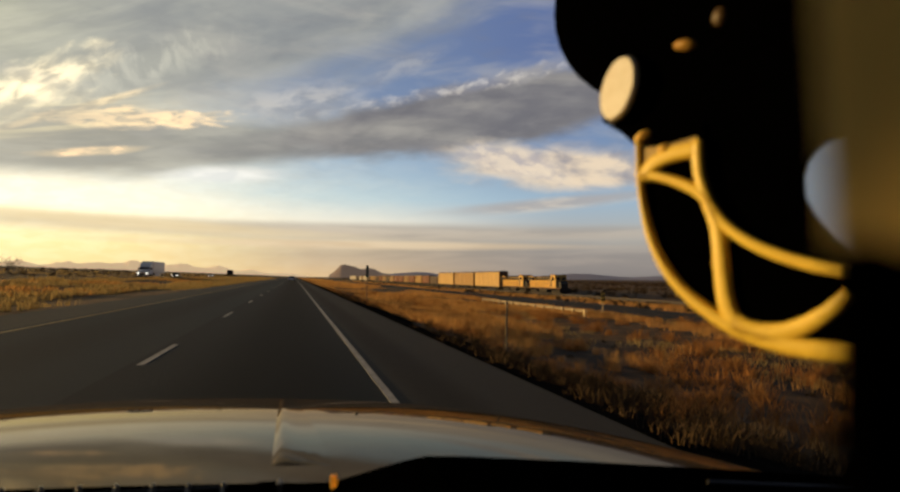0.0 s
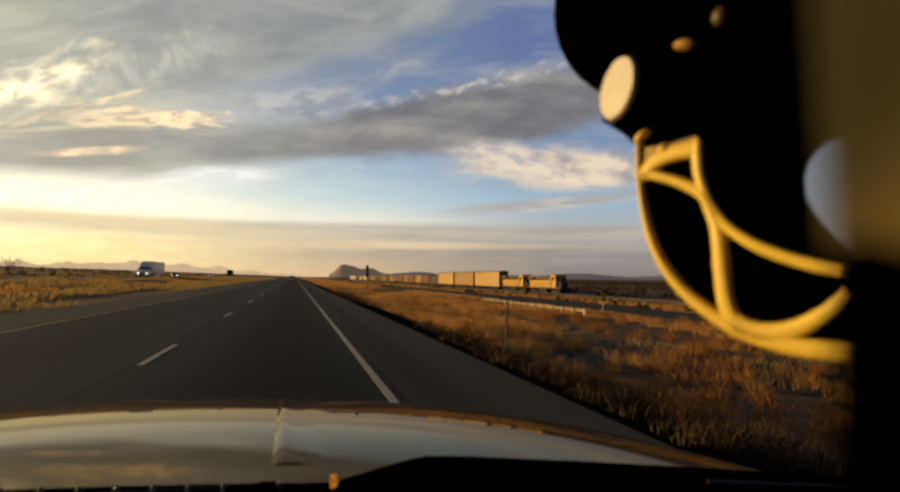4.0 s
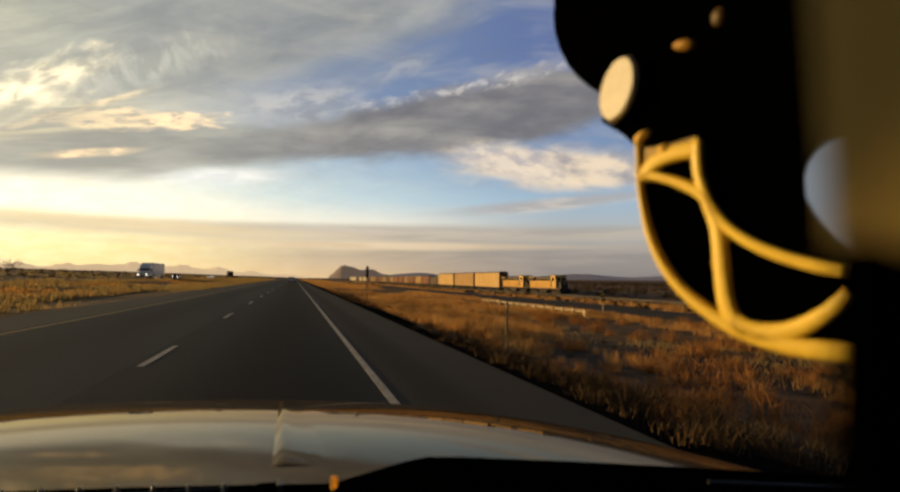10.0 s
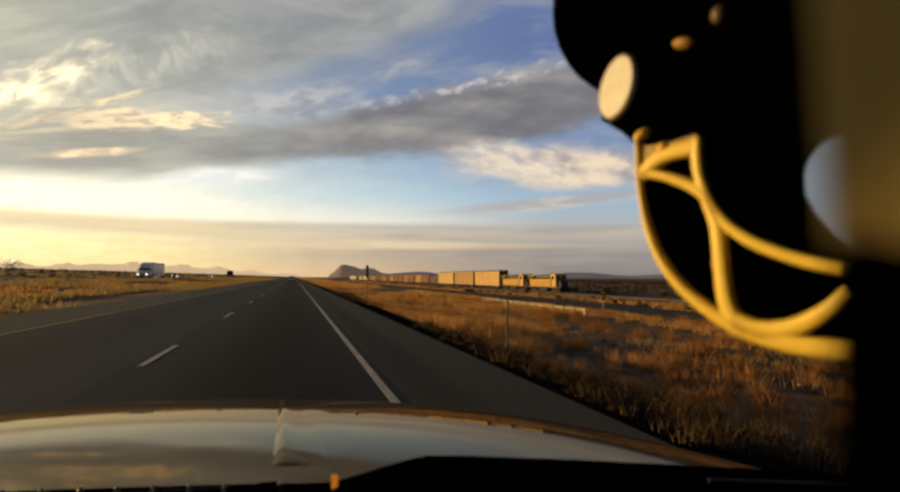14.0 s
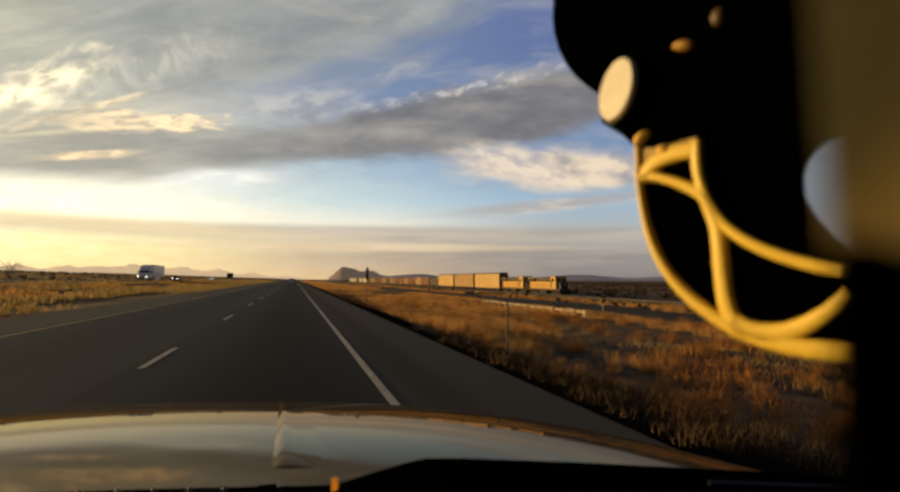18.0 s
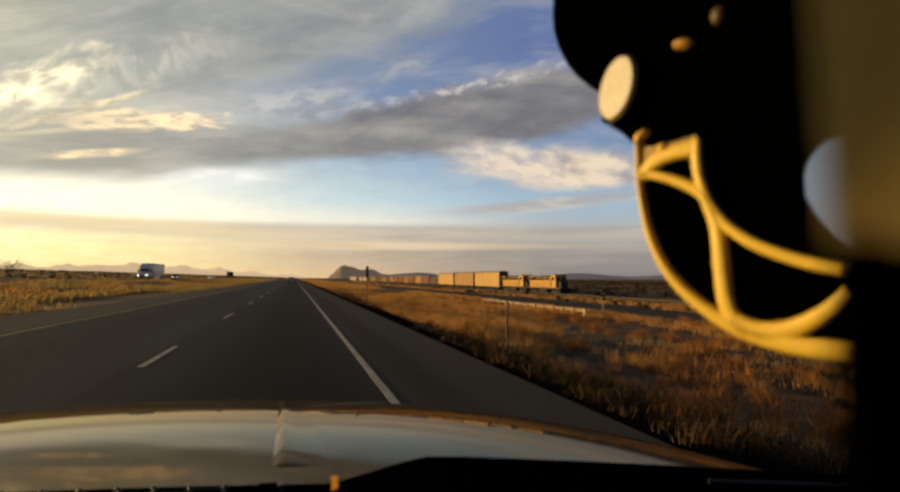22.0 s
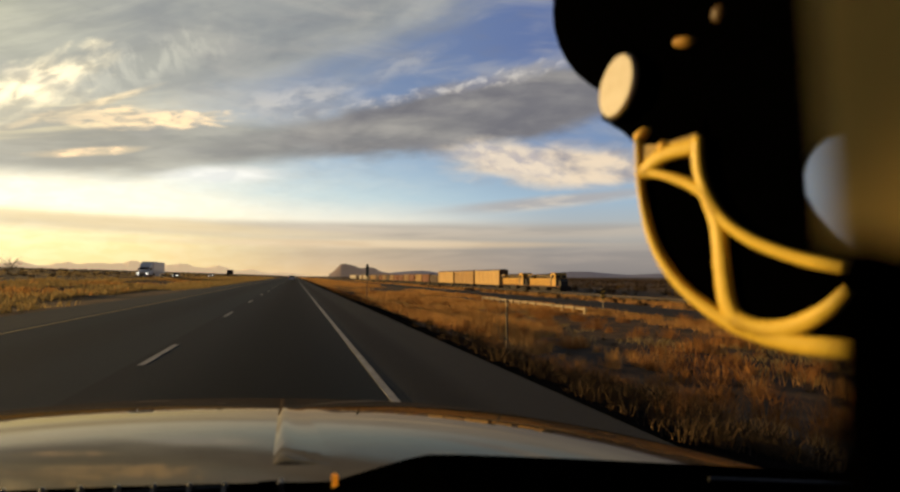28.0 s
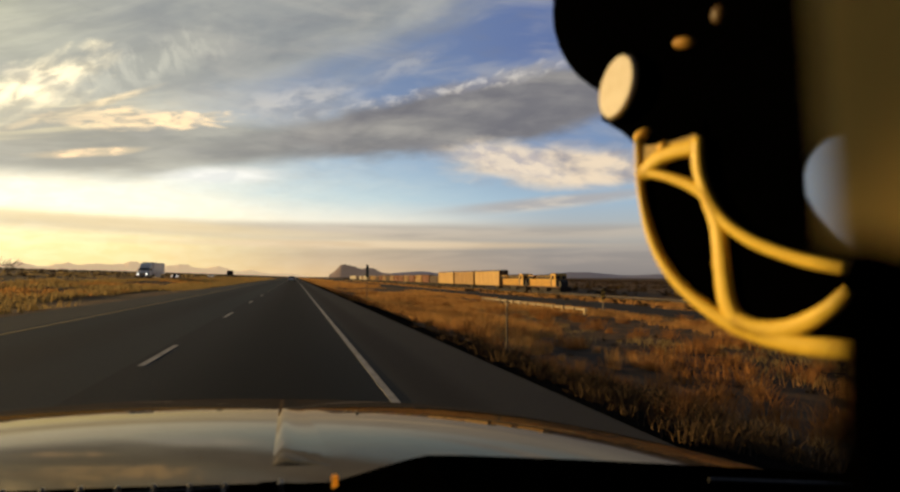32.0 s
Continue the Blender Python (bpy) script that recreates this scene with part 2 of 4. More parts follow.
wheel_wear(ASPHALT, -.2, .2, 1.9, .36)
ASPHALT_OLD = mat("older_asphalt", (.026, .0335, .042), (.040, .0475, .054), .92, scale=.35, fine=60, bump=.5, stretch=(1, .12, 1), spec=.05)
wheel_wear(ASPHALT_OLD, -4.7, .2, 1.3, .78)
SHOULDER_PALE = mat("pale_shoulder_asphalt", (.050, .052, .050), (.072, .072, .066), .93, scale=.6, fine=70, bump=.6, stretch=(1, .2, 1), spec=.08)
SHOULDER = mat("shoulder_asphalt", (.034, .034, .035), (.050, .048, .046), .93, scale=.6, fine=70, bump=.6, stretch=(1, .2, 1), spec=.06)
wheel_wear(SHOULDER, 1.75, .1, .6, .6)
PAINT_WHITE = mat("road_paint_white", (.34, .33, .31), (.15, .14, .13), .8, scale=3, fine=50, bump=.2)
PAINT_YELLOW = mat("road_paint_yellow", (.30, .20, .03), (.15, .11, .03), .7, scale=3, fine=50)
SOIL = mat("dry_soil_and_grass", (.034, .026, .018), (.17, .10, .042), .95, scale=.09, fine=1.1, bump=.8, lo=.42, hi=.6, spec=.1)
# Dark gravel, taken near black to hold the verge's shade as well.
SHADED_GRAVEL = mat("dark_shaded_gravel", (.004, .0036, .0033), (.013, .011, .009), .95, scale=.7, fine=30, bump=1.0, spec=.0)
TRACK = mat("grey_gravel", (.024, .022, .02), (.05, .043, .036), .95, scale=.7, fine=30, bump=.9, spec=.1)
BALLAST = mat("ballast_stone", (.035, .029, .024), (.07, .057, .045), .95, scale=2, fine=14, bump=.9, spec=.1)
STRAW = mat("straw_grass", (.76, .43, .14), (.34, .17, .055), .9, scale=.7, fine=9, lo=.35, hi=.68, spec=.1)
STRAW_PALE = mat("pale_grass", (.50, .365, .15), (.28, .20, .08), .9, scale=.6, fine=9, spec=.1)


def let_light_through(m, share):
    """Thin dry blades let part of the light through."""
    t = m.node_tree
    out = t.nodes["Material Output"]
    b = t.nodes["Principled BSDF"]
    tr, mx = t.nodes.new("ShaderNodeBsdfTranslucent"), t.nodes.new("ShaderNodeMixShader")
    t.links.new(b.inputs["Base Color"].links[0].from_socket, tr.inputs[0])
    mx.inputs[0].default_value = share
    t.links.new(b.outputs[0], mx.inputs[1])
    t.links.new(tr.outputs[0], mx.inputs[2])
    t.links.new(mx.outputs[0], out.inputs[0])


WEED = mat("orange_weed", (.50, .24, .075), (.20, .085, .025), .9, scale=1.2, fine=12, spec=.1)
let_light_through(WEED, .3)
let_light_through(STRAW, .45)
let_light_through(STRAW_PALE, .45)
SCRUB = mat("dark_scrub", (.05, .034, .02), (.10, .064, .03), .95, scale=.2, fine=3, spec=.1)
# Distant hills: air haze is painted in as colour plus emission.
HAZE_ROCK = glow_mat("haze_glow_mesa", (.23, .155, .105), .40)
HAZE_HILL = glow_mat("haze_glow_range", (.66, .46, .26), .86)
HAZE_GREY_HILL = glow_mat("grey_haze_glow_range", (.14, .12, .125), .35)
CHAMPAGNE = mat("champagne_car_paint", (.18, .12, .062), (.155, .102, .052), .035, metal=.76, scale=1.5, fine=25, amount=.2, spec=.0)
CHAMPAGNE.node_tree.nodes["Principled BSDF"].inputs["Specular Tint"].default_value = (.62, .615, .57, 1)
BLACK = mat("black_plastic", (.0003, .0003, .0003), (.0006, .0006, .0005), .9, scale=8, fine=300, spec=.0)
BLACK_GLOSS = mat("black_gloss_plastic", (.004, .004, .004), (.008, .007, .006), .3, scale=8, fine=200, spec=.4)
# Brown raised to a bright tone, as the sun does not reach this trim.
TRIM_BROWN = mat("brown_trim", (.80, .56, .16), (.62, .42, .11), .8, scale=9, fine=80)
RIB = mat("tan_plastic", (.88, .64, .085), (.76, .52, .06), .4, scale=30, fine=300, spec=.4)
WEB = mat("dim_tan_plastic", (.42, .29, .07), (.28, .19, .045), .5, scale=60, fine=300, spec=.3)
# Three golds for painted glints on the black mount, bright to dim.
GLINT_BRIGHT = mat("glint_bright", (.92, .62, .13), (.8, .5, .09), .3, scale=200, fine=600)
GLINT_GOLD = mat("glint_gold", (.50, .29, .055), (.36, .2, .035), .4, scale=200, fine=600)
GLINT_DIM = mat("glint_dim", (.11, .062, .013), (.05, .03, .007), .5, scale=200, fine=600)
CREAM = mat("cream_plastic", (.86, .84, .78), (.74, .70, .60), .45, scale=30, fine=200, spec=.4)
SLAT = mat("grey_vent_plastic", (.11, .10, .08), (.07, .062, .05), .5, scale=30, fine=200, spec=.4)
# Painted orange reflection; translucent so that it seems to shine.
AMBER = mat("amber_glint", (1.0, .68, .2), (.9, .56, .12), .2, scale=60)
let_light_through(AMBER, .75)
CHROME = mat("chrome", (.7, .7, .7), (.5, .5, .5), .12, metal=1.0)
TYRE = mat("tyre_rubber", (.02, .02, .02), (.03, .028, .026), .85, bump=.2)
GLASS_DARK = mat("dark_glass", (.015, .018, .02), (.02, .022, .025), .06, spec=.6)
LOCO_YELLOW = mat("loco_yellow", (.62, .35, .035), (.44, .24, .025), .45, scale=.8, fine=7)
LOCO_GREY = mat("loco_grey", (.034, .028, .02), (.02, .017, .013), .7, scale=.8, fine=7)
STEEL_DARK = mat("dirty_steel", (.022, .018, .015), (.042, .033, .025), .9, scale=2, fine=14)
RAIL = mat("rail_steel", (.06, .04, .03), (.035, .025, .02), .7, scale=2)
RACK_CREAM = mat("rack_cream", (.64, .42, .135), (.46, .28, .085), .55, scale=.5, fine=4, stretch=(1, 1, .3))
RACK_TAN = mat("rack_tan", (.47, .28, .085), (.31, .18, .055), .6, scale=.5, fine=4, stretch=(1, 1, .3))
ROOF_GREY = mat("galvanised_roof", (.17, .155, .14), (.11, .10, .09), .5, metal=.3, scale=1, fine=6)
BOX_RUST = mat("rust_brown", (.24, .085, .035), (.13, .05, .022), .75, scale=.7, fine=5, stretch=(1, 1, .3))
BOX_TAN = mat("faded_tan", (.36, .21, .075), (.23, .13, .045), .7, scale=.7, fine=5, stretch=(1, 1, .3))
BOX_DARK = mat("dark_brown", (.12, .075, .045), (.07, .045, .03), .75, scale=.7, fine=5, stretch=(1, 1, .3))
BOX_GOLD = mat("ochre", (.42, .25, .06), (.27, .15, .035), .7, scale=.7, fine=5, stretch=(1, 1, .3))
BOX_WHITE = mat("chalk_white", (.80, .74, .62), (.62, .55, .43), .6, scale=.7, fine=5)
WHITE_PAINT = mat("white_truck_paint", (.74, .74, .74), (.62, .62, .61), .4, scale=.6, fine=8, coat=.3)
DARK_PAINT = mat("dark_car_paint", (.05, .055, .07), (.04, .045, .055), .25, scale=2, coat=1.0)
LAMP = glow_mat("headlamp", (1.0, .92, .75), 3.0)
TAIL = mat("tail_lamp_red", (.45, .02, .02), (.3, .02, .02), .3)
POST_MAT = mat("weathered_post", (.20, .16, .11), (.12, .09, .06), .85, scale=6, fine=60)
ZINC = mat("galvanised_steel", (.50, .40, .24), (.34, .27, .16), .5, metal=.3, scale=2, fine=20)
SIGN_GREEN = mat("sign_green", (.01, .045, .03), (.008, .035, .024), .5)
SIGN_YELLOW = mat("sign_yellow", (.75, .5, .05), (.6, .4, .05), .5)


# ---- mesh helpers ----
def box(bm, c, s, bevel=0.0, taper=1.0):
    """A box of size s round c; taper narrows its top; bevel rounds its edges."""
    r = bmesh.ops.create_cube(bm, size=1.0)["verts"]
    for v in r:
        k = taper if v.co.z > 0 else 1.0
        v.co = Vector((c[0] + v.co.x * s[0] * k, c[1] + v.co.y * s[1] * k, c[2] + v.co.z * s[2]))
    if bevel:
        es = list({e for v in r for e in v.link_edges})
        bmesh.ops.bevel(bm, geom=es, offset=bevel, segments=2, affect="EDGES", profile=0.6)
    return bm


def bbox(c, s, bevel=0.0, taper=1.0):
    return box(bmesh.new(), c, s, bevel, taper)


def tube(bm, a, b, r, n=10, r2=None):
    """A capped rod from a to b."""
    a, b = Vector(a), Vector(b)
    d = b - a
    q = d.to_track_quat("Z", "Y").to_matrix().to_4x4()
    bmesh.ops.create_cone(bm, cap_ends=True, segments=n, radius1=r, radius2=r if r2 is None else r2, depth=d.length,
                          matrix=Matrix.Translation((a + b) / 2) @ q)
    return bm


def prism(bm, outline, lo, hi, axis="y"):
    """An outline of (p, q) pushed from lo to hi along an axis."""
    def at(p, q, h):
        return (p, h, q) if axis == "y" else (h, p, q) if axis == "x" else (p, q, h)
    a = [bm.verts.new(at(p, q, lo)) for p, q in outline]
    b = [bm.verts.new(at(p, q, hi)) for p, q in outline]
    bm.faces.new(a), bm.faces.new(list(reversed(b)))
    for i in range(len(a)):
        j = (i + 1) % len(a)
        bm.faces.new((a[i], b[i], b[j], a[j]))
    bmesh.ops.recalc_face_normals(bm, faces=bm.faces)
    return bm


def bar(bm, pts, wide, thick, n=24):
    """A flat rounded bar swept along a smooth line of (a, b) in its plane, wide in the plane, thick across it."""
    pts = [Vector((*p, 0)) for p in pts]
    line = []
    for i in range(n + 1):
        t = i / n * (len(pts) - 1)
        k = min(int(t), len(pts) - 2)
        f = t - k
        p0, p1, p2, p3 = pts[max(k - 1, 0)], pts[k], pts[k + 1], pts[min(k + 2, len(pts) - 1)]
        line.append(0.5 * ((2 * p1) + (p2 - p0) * f + (2 * p0 - 5 * p1 + 4 * p2 - p3) * f * f + (3 * p1 - p0 - 3 * p2 + p3) * f ** 3))
    ring_prev = None
    for i, p in enumerate(line):
        d = (line[min(i + 1, n)] - line[max(i - 1, 0)]).normalized()
        side = Vector((-d.y, d.x, 0))
        w = wide if not callable(wide) else wide(i / n)
        ring = []
        for j in range(8):
            a = math.tau * (j + 0.5) / 8
            ca, sa = math.cos(a), math.sin(a)
            ca, sa = math.copysign(abs(ca) ** 0.6, ca), math.copysign(abs(sa) ** 0.6, sa)
            q = p + side * (ca * w / 2)
            ring.append(bm.verts.new((q.x, q.y, sa * thick / 2)))
        if ring_prev:
            for j in range(8):
                bm.faces.new((ring_prev[j], ring_prev[(j + 1) % 8], ring[(j + 1) % 8], ring[j]))
        else:
            bm.faces.new(ring)
        ring_prev = ring
    bm.faces.new(list(reversed(ring_prev)))
    bmesh.ops.recalc_face_normals(bm, faces=bm.faces)
    return bm


def part(name, bm, material, parent=None, label="", smooth=False):
    """Links a bmesh as one mesh object, under a thing or a part."""
    me = bpy.data.meshes.new(name)
    bm.to_mesh(me)
    bm.free()
    me.materials.append(material)
    if smooth:
        me.polygons.foreach_set("use_smooth", [True] * len(me.polygons))
    ob = new(name, me)
    ob.parent = parent
    return tagged(ob, label)


def soup(name, verts, faces, material, parent=None, smooth=False):
    me = bpy.data.meshes.new(name)
    me.from_pydata(verts, [], faces)
    me.materials.append(material)
    if smooth:
        me.polygons.foreach_set("use_smooth", [True] * len(me.polygons))
    ob = new(name, me)
    ob.parent = parent
    return ob


def thing(name, m, label, category, group=""):
    ob = new(name)
    ob.empty_display_size = 0.2
    ob.matrix_world = m
    return tagged(ob, label, category, group)


# ---- ground ----
PROFILE = ((-4800, 60), (-1000, 20), (-200, 6.4), (-90, 2.9), (-45, .9), (-39, .62), (-29, .62), (-24, .3), (-18, -.12),
           (-13, -.25), (-9.9, -.07), (3.3, -.07), (4.4, -.32), (7.5, -.85), (12, -1.15), (22, -1.3), (31, -1.35), (45, -2.0),
           (57, -2.9), (70, -2.9), (100, -3.0), (300, -3.0), (1000, -2.5), (4800, -2))


def ground_z(x):
    for (a, za), (b, zb) in zip(PROFILE, PROFILE[1:]):
        if a <= x <= b:
            return za + (zb - za) * (x - a) / (b - a)
    return 0.0


def lumps(x, y):
    if -10.2 < x < 3.9 or -40 < x < -28 or 21 < x < 32 or 56 < x < 71:
        return 0.0
    return 0.22 * noise.noise((x * .22, y * .12, 3.0)) + (0.9 * noise.noise((x * .01, y * .01, 5.0)) if abs(x) > 90 else 0)


xs = sorted({x for x, _ in PROFILE} | {-70, -60, -52, -34, -21, -15.5, -11.5, 5.5, 6.5, 8.5, 9.5, 10.7, 14, 16, 18, 20, 25, 28, 35, 40, 50,
                                       80, 130, 180, 240, 420, 600, 1600, 2600, -130, -300, -450, -700, -1800, -3000})
ys = [-4800, -2000, -800, -300, -100, -40, -15] + [i * 2.0 for i in range(0, 60)] + [120 + 6 * i for i in range(40)] + \
     [360 + 20 * i for i in range(32)] + [1000, 1200, 1500, 2000, 2700, 3600, 4800]
ground = soup("ground", [(x, y, ground_z(x) + lumps(x, y)) for y in ys for x in xs],
              [(j * len(xs) + i, j * len(xs) + i + 1, (j + 1) * len(xs) + i + 1, (j + 1) * len(xs) + i)
               for j in range(len(ys) - 1) for i in range(len(xs) - 1)], SOIL, smooth=True)
tagged(ground, "dry desert ground with golden grass and dark bare soil", "ground", kind="structure")


def strip(name, x0, x1, y0, y1, z0, z1, material, parent=None, z0b=None, label=""):
    """A long slab with sloped edges."""
    bm = bmesh.new()
    e = 0.0
    prism(bm, [(x0 - e, z0), (x1 + e, z0), (x1, z1), (x0, z1)], y0, y1, "y")
    return part(name, bm, material, parent, label)


road = strip("road", -2.52, 1.31, -600, 4700, -.5, 0, ASPHALT)
tagged(road, "dark grey asphalt highway carriageway with worn wheel tracks", "road", kind="structure")
strip("shoulder", 1.31, 3.16, -600, 4700, -.5, -.004, SHOULDER, road, label="brownish asphalt shoulder")
strip("passing_lane", -7.12, -2.52, -600, 4700, -.5, -.002, ASPHALT_OLD, road, label="older paler asphalt of the passing lane")
strip("shoulder", -9.6, -7.12, -600, 4700, -.5, -.004, SHOULDER_PALE, road, label="brownish asphalt shoulder")
strip("edge_line", 1.09, 1.19, -600, 4700, -.01, .006, PAINT_WHITE, road, label="worn white edge line")
strip("edge_line", -6.85, -6.73, -600, 4700, -.01, .006, PAINT_YELLOW, road, label="faded yellow edge line")
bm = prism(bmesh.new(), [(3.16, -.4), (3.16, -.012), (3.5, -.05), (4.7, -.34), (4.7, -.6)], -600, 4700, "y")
part("gravel_edge", bm, SHADED_GRAVEL, road, "dark gravel edge beside the pavement, shade put into its colour")
dash = None
for k in range(-2, 60):
    y = 12.4 + 12.2 * k
    if dash is None:
        bm = bbox((0, 0, 0), (.11, 3.05, .012))
        dash = part("lane_dash", bm, PAINT_WHITE, road)
        dash.location = (-2.32, y, .003)
    else:
        d = dash.copy()
        scene.collection.objects.link(d)
        d.location = (-2.32, y, .003)
far_road = strip("road", -37.5, -29.5, -600, 4700, .1, .68, ASPHALT)
tagged(far_road, "raised asphalt carriageway for oncoming traffic", "road", kind="structure")
strip("edge_line", -29.9, -29.78, -600, 4700, .67, .686, PAINT_WHITE, far_road)
strip("edge_line", -37.2, -37.08, -600, 4700, .67, .686, PAINT_YELLOW, far_road)
frontage = strip("road", 25.0, 31.0, -200, 1500, -1.8, -1.24, TRACK)
tagged(frontage, "dark gravel frontage road beside the railway", "road", kind="structure")


# ---- distance ----
def ridge(name, az0, az1, dist, height, seed, material, label, steps=90, rough=1.0, depth=300):
    """A range of hills across the distance, with a front and a back slope."""
    vs, fs = [], []
    for i in range(steps + 1):
        t = i / steps
        a = radians(az0 + (az1 - az0) * t)
        hgt = height(t) * (1 + .28 * rough * noise.noise((t * 9 + seed, seed, 0)) + .13 * rough * noise.noise((t * 31 + seed, seed, 4))
                         + .10 * rough * noise.noise((t * 77 + seed, seed, 7)))
        for d, k in ((-depth, 0), (-depth * .45, .5 + .12 * noise.noise((t * 22, seed, 2))), (-depth * .12, .88), (0, 1), (depth, 0)):
            rr = dist + d
            vs.append((rr * math.sin(a), rr * math.cos(a), -12 + (hgt + 12) * k if k else -12))
    for i in range(steps):
        for j in range(4):
            fs.append((i * 5 + j, (i + 1) * 5 + j, (i + 1) * 5 + j + 1, i * 5 + j + 1))
    ob = soup(name, vs, fs, material, smooth=True)
    return tagged(ob, label, "hills", kind="structure")


def hump(*peaks):
    return lambda t: sum(h * math.exp(-((t - c) / w) ** 2) for c, w, h in peaks)


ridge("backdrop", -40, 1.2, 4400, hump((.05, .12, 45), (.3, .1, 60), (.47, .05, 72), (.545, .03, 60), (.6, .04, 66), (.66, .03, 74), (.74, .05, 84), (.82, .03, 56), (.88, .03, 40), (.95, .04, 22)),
      2.0, HAZE_HILL, "pale mountain range on the horizon, haze painted as glow", steps=220, rough=1.3)
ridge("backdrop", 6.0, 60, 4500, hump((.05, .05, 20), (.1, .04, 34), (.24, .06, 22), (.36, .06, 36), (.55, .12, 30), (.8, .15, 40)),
      5.0, HAZE_GREY_HILL, "low grey hills on the horizon, haze painted as glow", rough=.7)


def table(t):
    """A flat-topped mesa with a lower step on one side."""
    return 76 * math.tanh((130 * math.exp(-((t - .23) / .15) ** 2) + 66 * math.exp(-((t - .52) / .12) ** 2) + 24 * math.exp(-((t - .74) / .14) ** 2)) / 84)


ridge("backdrop", 3.0, 9.9, 3600, table, 9.0, HAZE_ROCK, "dark flat-topped mesa beyond the railway, haze painted as glow", steps=70, rough=.35, depth=150)

# ---- railway and train ----
TX, TZ = 63.0, -2.25
bed = strip("railway_bed", TX - 2.6, TX + 2.6, -400, 1700, -3.4, TZ - .22, BALLAST)
tagged(bed, "raised bed of grey-brown ballast under the rails", "railway", kind="structure")
for k in (-.72, .72):
    strip("rail", TX + k - .04, TX + k + .04, -400, 1700, TZ - .22, TZ - .04, RAIL, bed)


def bogie(parent, y, wheels=2, gap=1.8):
    bm = bmesh.new()
    for s in (-1, 1):
        prism(bm, [(y - gap * .75 * (wheels - 1), .62), (y - gap * .3, .38), (y + gap * .3, .38), (y + gap * .75 * (wheels - 1), .62),
                   (y + gap * .5 * (wheels - 1), .86), (y - gap * .5 * (wheels - 1), .86)], s * 1.02 - .07, s * 1.02 + .07, "x")
    box(bm, (0, y, .72), (2.0, .4, .3))
    b = part("bogie", bm, STEEL_DARK, parent)
    for i in range(wheels):
        yy = y + (i - (wheels - 1) / 2) * gap
        bm = bmesh.new()
        for s in (-1, 1):
            tube(bm, (s * .72 - .07, yy, .46), (s * .72 + .07, yy, .46), .46, 16)
        tube(bm, (-.72, yy, .46), (.72, yy, .46), .08, 8)
        part("wheelset", bm, STEEL_DARK, b)


def couplers(parent, half):
    for s in (-1, 1):
        part("coupler", bbox((0, s * (half + .3), .85), (.28, .75, .28), .03), STEEL_DARK, parent)


